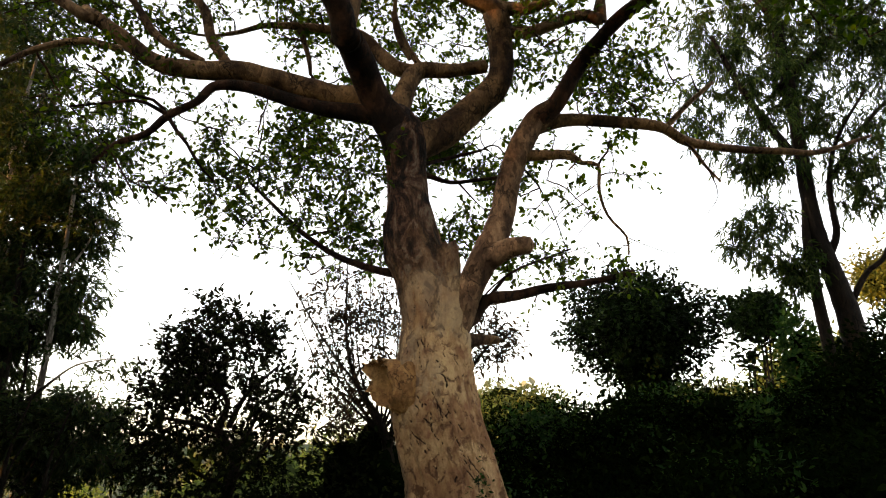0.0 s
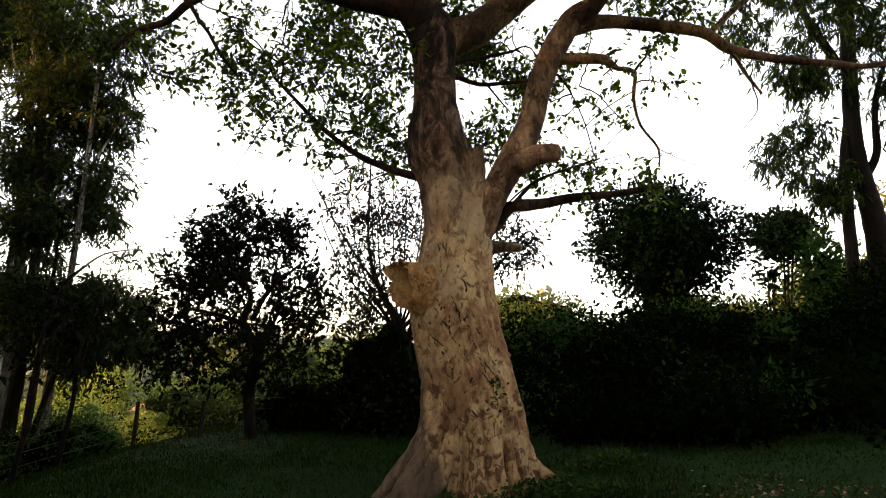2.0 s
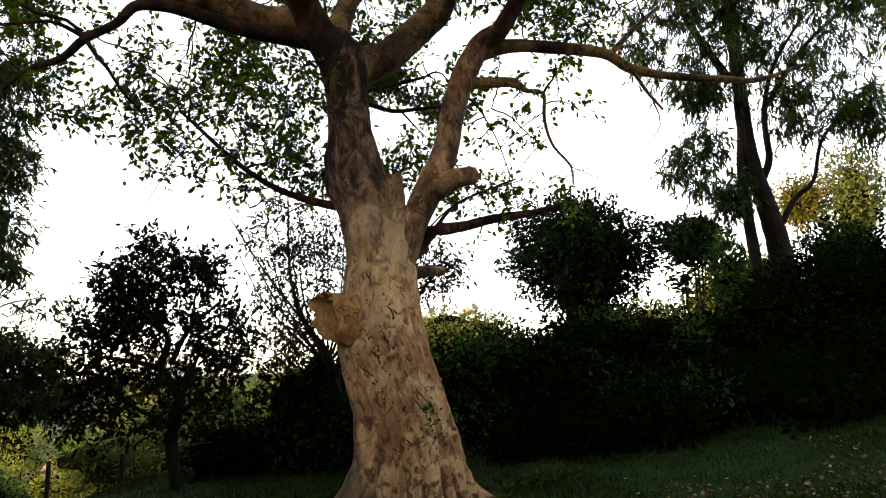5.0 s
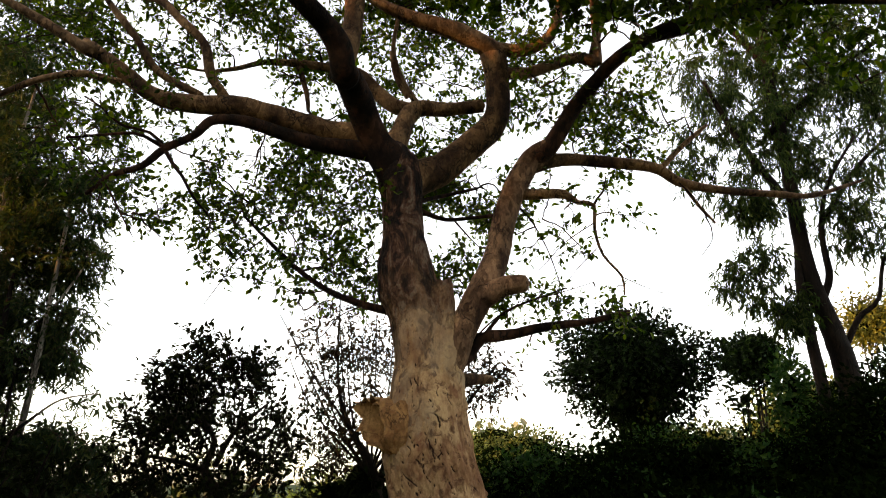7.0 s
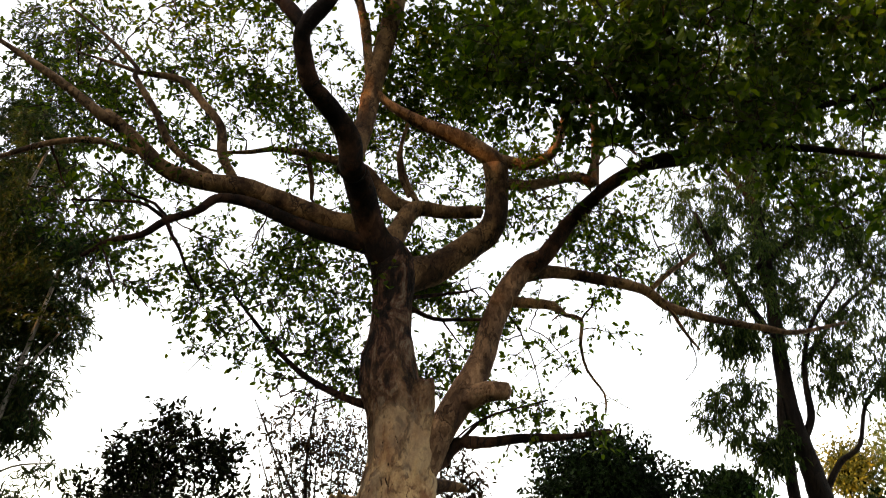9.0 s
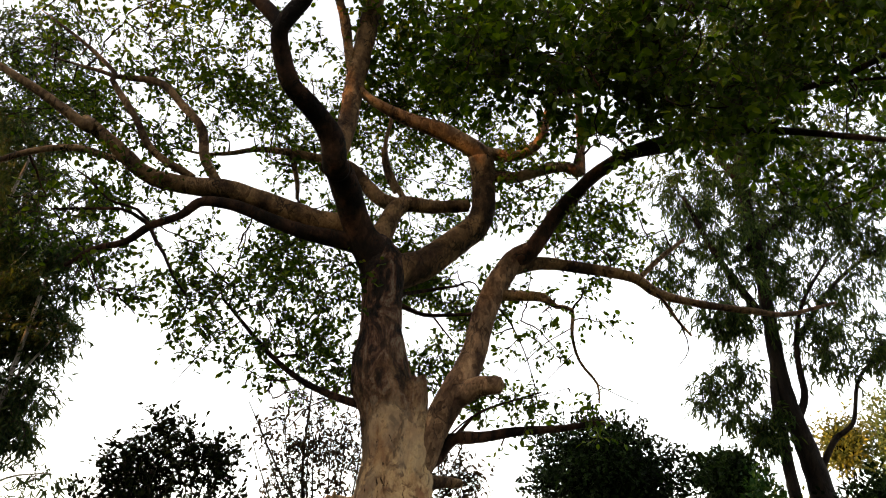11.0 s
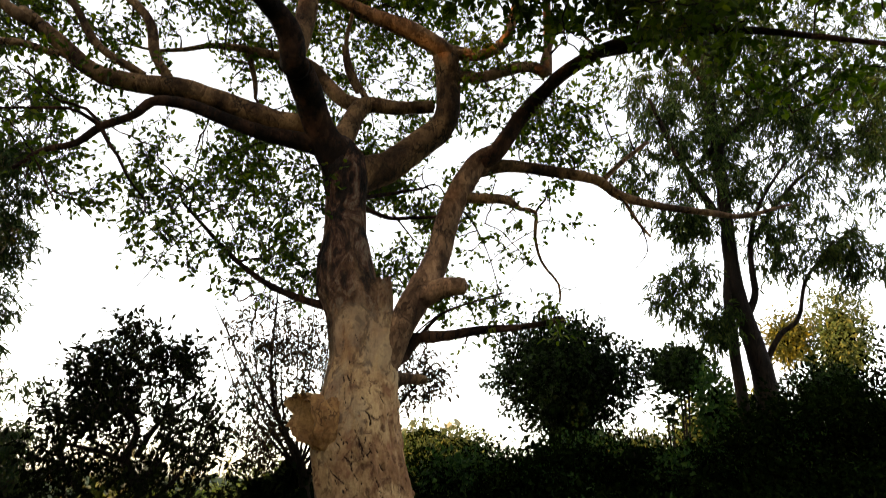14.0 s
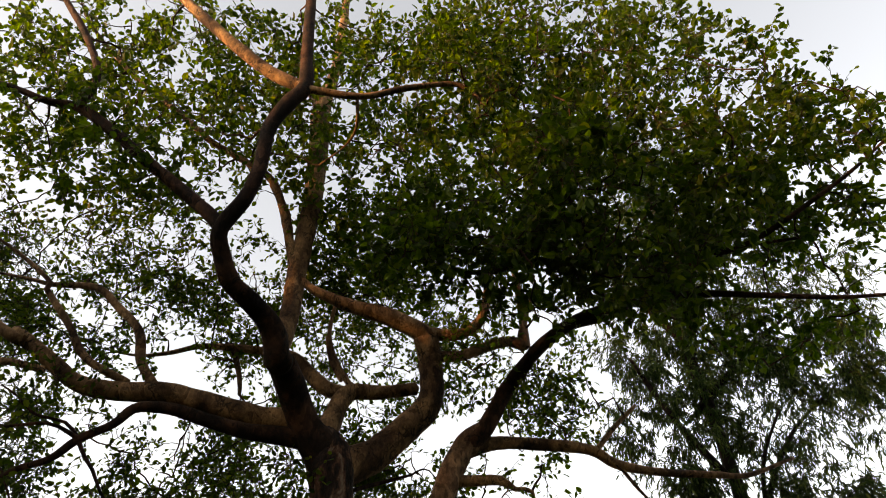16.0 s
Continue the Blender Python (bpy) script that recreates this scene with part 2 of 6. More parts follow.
PALE_BARK = bark_material("gum_bark_pale", (0.20, 0.19, 0.17), (0.09, 0.08, 0.07), (0.05, 0.04, 0.03), 1.6, 0.2, 0.3)
FIG_LEAF = leaf_material("broad_leaf", [(0.0, (0.011, 0.021, 0.004)), (0.5, (0.027, 0.044, 0.007)), (0.85, (0.050, 0.070, 0.011)), (0.97, (0.068, 0.085, 0.014)), (1.0, (0.09, 0.080, 0.016))], 0.5, 0.55, (1.6, 1.95, 0.30), 0.10)
GUM_LEAF = leaf_material("gum_leaf", [(0.0, (0.010, 0.020, 0.007)), (0.6, (0.019, 0.036, 0.011)), (1.0, (0.040, 0.058, 0.016))], 0.6, 0.32)
WISP_LEAF = leaf_material("feathery_leaf", [(0.0, (0.009, 0.019, 0.009)), (0.6, (0.019, 0.034, 0.015)), (1.0, (0.046, 0.060, 0.024))], 0.6, 0.35)
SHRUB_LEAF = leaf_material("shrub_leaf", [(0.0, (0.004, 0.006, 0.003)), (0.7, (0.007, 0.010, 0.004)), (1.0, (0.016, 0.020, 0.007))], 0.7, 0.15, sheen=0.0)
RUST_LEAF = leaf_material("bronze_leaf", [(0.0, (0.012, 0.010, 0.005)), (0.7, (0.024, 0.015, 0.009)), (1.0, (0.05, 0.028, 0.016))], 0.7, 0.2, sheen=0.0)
# Bank green, taken far below foliage tone to stand for deep shade
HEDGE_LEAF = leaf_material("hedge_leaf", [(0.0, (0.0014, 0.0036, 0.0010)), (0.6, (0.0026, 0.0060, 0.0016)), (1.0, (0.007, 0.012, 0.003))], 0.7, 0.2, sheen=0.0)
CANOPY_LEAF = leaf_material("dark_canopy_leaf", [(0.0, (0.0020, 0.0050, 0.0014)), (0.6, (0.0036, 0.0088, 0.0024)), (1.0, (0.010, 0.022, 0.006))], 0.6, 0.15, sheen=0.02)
# The hedge leaf brightened: light on the bank's top put into colour
HEDGE_TOP_LEAF = leaf_material("brighter_hedge_leaf", [(0.0, (0.007, 0.021, 0.007)), (0.6, (0.013, 0.039, 0.012)), (1.0, (0.038, 0.070, 0.020))], 0.6, 0.3, sheen=0.03)
# Leaf colour raised above real foliage to carry the field's sunlight
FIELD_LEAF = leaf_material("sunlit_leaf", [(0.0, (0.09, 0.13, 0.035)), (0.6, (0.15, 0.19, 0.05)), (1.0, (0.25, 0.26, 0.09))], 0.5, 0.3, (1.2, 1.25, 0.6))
# Far trees: the evening sun's yellow is mixed into both leaf colours below
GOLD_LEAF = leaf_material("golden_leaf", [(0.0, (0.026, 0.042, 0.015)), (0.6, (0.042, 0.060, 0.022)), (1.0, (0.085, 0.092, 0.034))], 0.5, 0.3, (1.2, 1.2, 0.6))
GOLD_LIT_LEAF = leaf_material("gold_lit_leaf", [(0.0, (0.032, 0.038, 0.010)), (0.6, (0.062, 0.064, 0.015)), (1.0, (0.115, 0.105, 0.022))], 0.5, 0.35, (1.15, 1.1, 0.45))
# Near-black filler core: the shade between the leaves is in its colour
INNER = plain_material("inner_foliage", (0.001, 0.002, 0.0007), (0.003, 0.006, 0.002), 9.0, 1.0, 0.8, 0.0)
FIELD_INNER = plain_material("field_shrub_core", (0.025, 0.038, 0.012), (0.06, 0.08, 0.028), 9.0, 1.0, 0.8, 0.0)
GRASS = leaf_material("grass_blade", [(0.0, (0.008, 0.020, 0.005)), (0.8, (0.015, 0.031, 0.008)), (1.0, (0.040, 0.042, 0.016))], 0.7, 0.2, sheen=0.0)
GRASS_WEED = leaf_material("weed_leaf", [(0.0, (0.011, 0.026, 0.006)), (0.6, (0.018, 0.040, 0.009)), (1.0, (0.040, 0.060, 0.014))], 0.6, 0.25)
# Distance haze mixed into the leaf colour as pale grey
HAZY_LEAF = leaf_material("haze_tinted_leaf", [(0.0, (0.08, 0.09, 0.08)), (1.0, (0.13, 0.14, 0.12))], 0.8, 0.2)
LITTER = leaf_material("dry_leaf", [(0.0, (0.04, 0.024, 0.014)), (0.5, (0.075, 0.046, 0.028)), (0.85, (0.12, 0.09, 0.05)), (1.0, (0.30, 0.25, 0.17))], 0.7, 0.15)
POST_WOOD = plain_material("grey_post_wood", (0.012, 0.009, 0.007), (0.03, 0.024, 0.018), 12.0)
WIRE = plain_material("rusty_wire", (0.06, 0.05, 0.045), (0.13, 0.10, 0.08), 30.0, 0.5)
ROOF_RED = plain_material("red_roof_sheet", (0.42, 0.15, 0.10), (0.55, 0.22, 0.15), 1.5, 0.5, 0.1)
WALL_PALE = plain_material("pale_render", (0.22, 0.20, 0.17), (0.32, 0.29, 0.25), 2.0)


# ---- mesh tools ----
def mesh_of(name, verts, faces, smooth=True):
    """A mesh from an array of places and an array of three- or four-cornered faces."""
    verts, faces = np.asarray(verts, np.float32), np.asarray(faces, np.int32)
    me = bpy.data.meshes.new(name)
    k = faces.shape[1]
    me.vertices.add(len(verts))
    me.vertices.foreach_set("co", verts.ravel())
    me.loops.add(faces.size)
    me.loops.foreach_set("vertex_index", faces.ravel())
    me.polygons.add(len(faces))
    me.polygons.foreach_set("loop_start", np.arange(0, faces.size, k, dtype=np.int32))
    me.polygons.foreach_set("use_smooth", np.full(len(faces), smooth))
    me.update(calc_edges=True)
    return me


def thing(name, base, label, category, group="", kind=""):
    ob = new(name)
    ob.location = base
    ob.empty_display_size = 0.3
    return tagged(ob, label, category, group, kind)


def part(name, me, mat, parent, label="", kind=""):
    """A mesh in the world's own metres, as a part of the thing or part above it."""
    ob = new(name, me)
    if len(me.materials) == 0:
        me.materials.append(mat)
    ob.parent = parent
    top = parent
    shift = Vector((0, 0, 0))
    while top is not None:
        shift += top.location
        top = top.parent
    ob.matrix_parent_inverse = Matrix.Translation(-shift)
    return tagged(ob, label, kind=kind)


def unit(v):
    return v / (np.linalg.norm(v, axis=-1, keepdims=True) + 1e-9)


def smooth_path(rows, step):
    """Catmull-Rom through rows of place and radius."""
    p = np.asarray(rows, float)
    p = np.vstack([2 * p[0] - p[1], p, 2 * p[-1] - p[-2]])
    out = []
    for i in range(1, len(p) - 2):
        a, b, c, d = p[i - 1:i + 3]
        n = max(2, int(np.linalg.norm((c - b)[:3]) / step))
        for u in np.arange(n) / n:
            out.append(0.5 * (2 * b + (c - a) * u + (2 * a - 5 * b + 4 * c - d) * u * u + (3 * b - 3 * c + d - a) * u ** 3))
    out.append(p[-2])
    out = np.array(out)
    out[:, 3] = np.maximum(out[:, 3], 0.002)
    return out


def tube(rows, sides=10, step=0.12, rough=0.1, seed=0, cap=True, knots=0.0):
    """A limb: a bent, tapering, slightly lumpy tube."""
    path = smooth_path(rows, step)
    c, r = path[:, :3], path[:, 3]
    t = unit(np.gradient(c, axis=0))
    ref = np.array([0.31, 0.9, 0.3]) if abs(t[0] @ [0.31, 0.9, 0.3]) < 0.8 else np.array([1.0, 0.1, 0.2])
    side = unit(np.cross(t, ref))
    up = np.cross(side, t)
    ang = np.linspace(0, 2 * math.pi, sides, endpoint=False)
    lump = np.empty((len(c), sides))
    for i in range(len(c)):
        for j in range(sides):
            q = Vector(c[i] + 0.6 * r[i] * (side[i] * math.cos(ang[j]) + up[i] * math.sin(ang[j])))
            lump[i, j] = rough * (noise.noise(q * 3.1 + Vector((seed, 0, 0))) + 0.6 * noise.noise(q * 9.0))
            if knots:
                lump[i, j] += knots * max(0.0, noise.noise(q * 1.7 + Vector((0, seed + 5, 0))) - 0.25)
    ring = (np.cos(ang)[None, :, None] * side[:, None] + np.sin(ang)[None, :, None] * up[:, None]) * (r[:, None] * (1 + lump))[..., None]
    v = (c[:, None] + ring).reshape(-1, 3)
    n = len(c)
    i, j = np.meshgrid(np.arange(n - 1), np.arange(sides), indexing="ij")
    f = np.stack([i * sides + j, i * sides + (j + 1) % sides, (i + 1) * sides + (j + 1) % sides, (i + 1) * sides + j], -1).reshape(-1, 4)
    if cap:
        v = np.vstack([v, c[-1] + t[-1] * r[-1] * 0.5])
        k = np.arange(0, sides, 2)
        b = (n - 1) * sides
        f = np.vstack([f, np.stack([b + k, b + (k + 1) % sides, b + (k + 2) % sides, np.full(len(k), len(v) - 1)], -1)])
    return v, f


def joined(pieces):
    vs, fs, at = [], [], 0
    for v, f in pieces:
        vs.append(v)
        fs.append(f + at)
        at += len(v)
    return np.vstack(vs), np.vstack(fs)


def strands(paths, radii, sides=4):
    """Many thin tubes at once; paths (n, k, 3), radii (n, k)."""
    n, k, _ = paths.shape
    t = unit(np.gradient(paths, axis=1))
    ref = unit(rng.normal(size=(n, 1, 3)))
    side = unit(np.cross(t, ref))
    up = np.cross(side, t)
    ang = np.linspace(0, 2 * math.pi, sides, endpoint=False)
    ring = np.cos(ang)[:, None] * side[:, :, None] + np.sin(ang)[:, None] * up[:, :, None]
    v = (paths[:, :, None] + ring * radii[:, :, None, None]).reshape(-1, 3)
    a, i, j = np.meshgrid(np.arange(n), np.arange(k - 1), np.arange(sides), indexing="ij")
    o = a * k * sides
    f = np.stack([o + i * sides + j, o + i * sides + (j + 1) % sides, o + (i + 1) * sides + (j + 1) % sides, o + (i + 1) * sides + j], -1)
    return v, f.reshape(-1, 4)


def blades(base, axis, face, length, width, kind="broad"):
    """Leaves: folded along the midrib, each of two four-cornered halves."""
    axis = unit(axis)
    side = unit(np.cross(axis, face))
    out = np.cross(side, axis)
    shapes = {
        "broad": [(0, 0, 0), (0.28, 0.46, 0.09), (0.68, 0.42, 0.04), (1, 0, -0.10), (0.68, -0.42, 0.04), (0.28, -0.46, 0.09)],
        "oval": [(0, 0, 0), (0.32, 0.5, 0.05), (0.72, 0.36, 0.0), (1, 0, -0.08), (0.72, -0.36, 0.0), (0.32, -0.5, 0.05)],
        "narrow": [(0, 0, 0), (0.3, 0.5, 0.02), (0.65, 0.4, -0.03), (1, 0, -0.16), (0.65, -0.4, -0.03), (0.3, -0.5, 0.02)],
    }
    s = np.array(shapes[kind])
    L, W = np.asarray(length)[:, None, None], np.asarray(width)[:, None, None]
    v = base[:, None] + axis[:, None] * s[None, :, :1] * L + side[:, None] * s[None, :, 1:2] * W + out[:, None] * s[None, :, 2:] * L
    o = np.arange(len(base))[:, None] * 6
    f = np.stack([o + [0, 1, 2, 3], o + [0, 3, 4, 5]], 1).reshape(-1, 4)
    return v.reshape(-1, 3), f


def in_volumes(volumes, clump=1.3, spare=2.4):
    """Places gathered in clumps within ellipsoids: (centre, radii, number)."""
    out = []
    for c, r, n in volumes:
        m = int(n * spare)
        d = unit(rng.normal(size=(m, 3)))
        p = np.array(c) + d * (rng.random((m, 1)) ** 0.36) * np.array(r)
        score = np.array([noise.noise(Vector(q) * clump) + 0.5 * noise.noise(Vector(q) * clump * 2.7) for q in p]) + 0.12 * rng.normal(size=m)
        out.append(p[np.argsort(-score)[:n]])
    return np.vstack(out)


def grow(nodes, sizes, targets, droop=0.0, thin=0.004):
    """Twigs that reach from the nearest wood to every target; later ones spring from earlier ones."""
    d = np.array([np.min(((nodes - p) ** 2).sum(1)) for p in targets])
    targets = targets[np.argsort(d)]
    m = len(nodes)
    k = 6
    allp = np.empty((m + len(targets) * (k - 1), 3))
    allr = np.empty(len(allp))
    allp[:m], allr[:m] = nodes, sizes
    paths, radii = np.empty((len(targets), k, 3)), np.empty((len(targets), k))
    u = np.linspace(0, 1, k)[:, None]
    for i, p in enumerate(targets):
        j = int(np.argmin(((allp[:m] - p) ** 2).sum(1)))
        a = allp[j]
        span = np.linalg.norm(p - a)
        mid = (a + p) / 2 + rng.normal(size=3) * 0.16 * span + np.array([0, 0, (0.12 - droop * 0.2) * span])
        path = (1 - u) ** 2 * a + 2 * u * (1 - u) * mid + u * u * (p - np.array([0, 0, droop * 0.15]))
        path[1:-1] += rng.normal(size=(k - 2, 3)) * 0.025 * span
        r0 = min(allr[j] * 0.75, thin * 1.3 + 0.010 * span)
        rad = np.linspace(max(r0, thin), thin * 0.7, k)
        paths[i], radii[i] = path, rad
        allp[m:m + k - 1], allr[m:m + k - 1] = path[1:], rad[1:]
        m += k - 1
    return paths, radii


def sprays(paths, shoots=3, per=4, reach=0.3, droop=0.2, size=0.15, ratio=0.55, kind="broad", spread=0.7, fall=0.0):
    """Leafy shoots on the outer part of each twig: returns shoots (tubes) and leaves."""
    n, k, _ = paths.shape
    at = rng.uniform(0.45, 1.0, (n, shoots)) * (k - 1)
    at[:, 0] = k - 1
    lo = np.clip(at.astype(int), 0, k - 2)
    w = (at - lo)[..., None]
    idx = np.arange(n)[:, None]
    start = (paths[idx, lo] * (1 - w) + paths[idx, lo + 1] * w).reshape(-1, 3)
    along = np.repeat(unit(paths[:, -1] - paths[:, 2]), shoots, 0)
    way = unit(along * 0.5 + rng.normal(size=start.shape) * spread + np.array([0, 0, 0.15 - fall]))
    length = rng.uniform(0.5, 1.2, (len(start), 1)) * reach
    end = start + way * length + np.array([0, 0, -fall * 0.3]) * length
    mid = (start + end) / 2 + np.array([0, 0, 0.12]) * length
    twig = strands(np.stack([start, mid, end], 1), np.tile([0.004, 0.003, 0.0018], (len(start), 1)), 3)
    f = np.linspace(0.25, 1.0, per)[None, :, None]
    pos = (1 - f) ** 2 * start[:, None] + 2 * f * (1 - f) * mid[:, None] + f * f * end[:, None]
    pos = pos.reshape(-1, 3)
    axis = unit(np.repeat(way, per, 0) * 0.7 + rng.normal(size=pos.shape) * 0.75 + np.array([0, 0, -droop]))
    face = unit(rng.normal(size=pos.shape) * 0.75 + np.array([0, 0, 1.0]))
    size_ = size * rng.uniform(0.55, 1.3, len(pos))
    leaf = blades(pos, axis, face, size_, size_ * ratio * rng.uniform(0.8, 1.15, len(pos)), kind)
    return twig, leaf


def ground_z(x, y):
    """The lie of the land: a slope up to the right, a valley away to the left."""
    x, y = np.asarray(x, float), np.asarray(y, float)
    s = np.logaddexp(0, 1.5 * x) / 1.5
    rise = 1.7 * (1 - np.exp(-0.15 * s / 1.7))
    back = np.logaddexp(0, (y - 13.0) * 0.8) / 0.8
    left = 1 / (1 + np.exp(np.clip((x + 0.05 * y) / 2.5, -40, 40)))
    fall = 9.0 * (1 - np.exp(-(0.05 * back + 0.004 * back ** 2) / 9.0)) * left
    far = np.hypot(x, y)
    hills = np.clip((far - 140) / 260, 0, 1) ** 2 * (4 + 2 * np.sin(0.004 * x + 1.0) + 1.5 * np.sin(0.011 * x))
    bumps = 0.03 * np.sin(1.7 * x + 0.4 * y) * np.sin(1.3 * y + 0.7) + 0.015 * np.sin(4.1 * x + 2.0) * np.sin(3.7 * y)
    edge = np.logaddexp(0, -(x + 4.7) * 1.6) / 1.6
    drop = 2.2 * (1 - np.exp(-0.5 * edge / 2.2)) / (1 + np.exp(np.clip((6.3 - y) / 0.5, -40, 40)))
    foot = 0.13 * np.exp(-((x - 0.1) ** 2 + (y - 7.5) ** 2) / 1.6)
    return rise - fall - drop - foot + hills + bumps * np.clip(1.5 - far / 60, 0, 1)


# ---- ground ----
def ground_material():
    """Short grass and dark soil, with a trodden strip of dry earth in front of the tree."""
    m, nt, p = material("shaded_turf")
    tex = nt.nodes.new("ShaderNodeTexCoord")
    n1 = node(nt, "ShaderNodeTexNoise", Scale=0.9, Detail=6.0, Roughness=0.6)
    n2 = node(nt, "ShaderNodeTexNoise", Scale=22.0, Detail=6.0, Roughness=0.7)
    for n in (n1, n2):
        nt.links.new(tex.outputs["Object"], n.inputs["Vector"])
    turf = ramp(nt, n1.outputs["Fac"], [(0.35, (0.006, 0.017, 0.005)), (0.6, (0.009, 0.024, 0.007)), (0.75, (0.022, 0.027, 0.012))])
    speck = ramp(nt, n2.outputs["Fac"], [(0.35, (0.5, 0.5, 0.45)), (0.65, (1.3, 1.25, 1.1))])
    turf = mix(nt, 1.0, turf, speck, "MULTIPLY")
    xyz = nt.nodes.new("ShaderNodeSeparateXYZ")
    nt.links.new(tex.outputs["Object"], xyz.inputs[0])
    line = nt.nodes.new("ShaderNodeMath")
    line.operation = "MULTIPLY_ADD"
    line.inputs[1].default_value = -0.10
    nt.links.new(xyz.outputs["X"], line.inputs[0])
    nt.links.new(xyz.outputs["Y"], line.inputs[2])
    wob = nt.nodes.new("ShaderNodeMath")
    wob.operation = "MULTIPLY_ADD"
    wob.inputs[1].default_value = 1.6
    nt.links.new(n1.outputs["Fac"], wob.inputs[0])
    nt.links.new(line.outputs[0], wob.inputs[2])
    scaled = nt.nodes.new("ShaderNodeMath")
    scaled.operation = "DIVIDE"
    scaled.inputs[1].default_value = 12.0
    nt.links.new(wob.outputs[0], scaled.inputs[0])
    bare = ramp(nt, scaled.outputs[0], [(0.425, (0, 0, 0)), (0.44, (0.6, 0.6, 0.6)), (0.465, (0.55, 0.55, 0.55)), (0.495, (0, 0, 0))])
    earth = mix(nt, 1.0, (0.075, 0.047, 0.027), speck, "MULTIPLY")
    nt.links.new(mix(nt, bare, turf, earth), p.inputs["Base Color"])
    p.inputs["Roughness"].default_value = 0.95
    p.inputs["Specular IOR Level"].default_value = 0.03
    b = node(nt, "ShaderNodeBump", Strength=0.6, Distance=0.03)
    nt.links.new(n2.outputs["Fac"], b.inputs["Height"])
    nt.links.new(b.outputs["Normal"], p.inputs["Normal"])
    return m


u = np.linspace(-1, 1, 241)
gx = np.sinh(u * 6.2) / math.sinh(6.2) * 2500
X, Y = np.meshgrid(gx, gx + 6.0, indexing="ij")
gv = np.stack([X, Y, ground_z(X, Y)], -1).reshape(-1, 3)
i, j = np.meshgrid(np.arange(240), np.arange(240), indexing="ij")
gf = np.stack([i * 241 + j, (i + 1) * 241 + j, (i + 1) * 241 + j + 1, i * 241 + j + 1], -1).reshape(-1, 4)
ground = new("ground", mesh_of("ground", gv, gf))
ground.data.materials.append(ground_material())
tagged(ground, "shaded grassy slope with bare earth and dry leaves", "ground", kind="structure")

# ---- the great tree ----
TREE = (-0.02, 7.9, float(ground_z(-0.02, 7.9)))
tree = thing("great_tree", TREE, "old spreading tree with pale flaking bark and sawn stumps", "tree")


trunk_rng = np.random.default_rng(21)


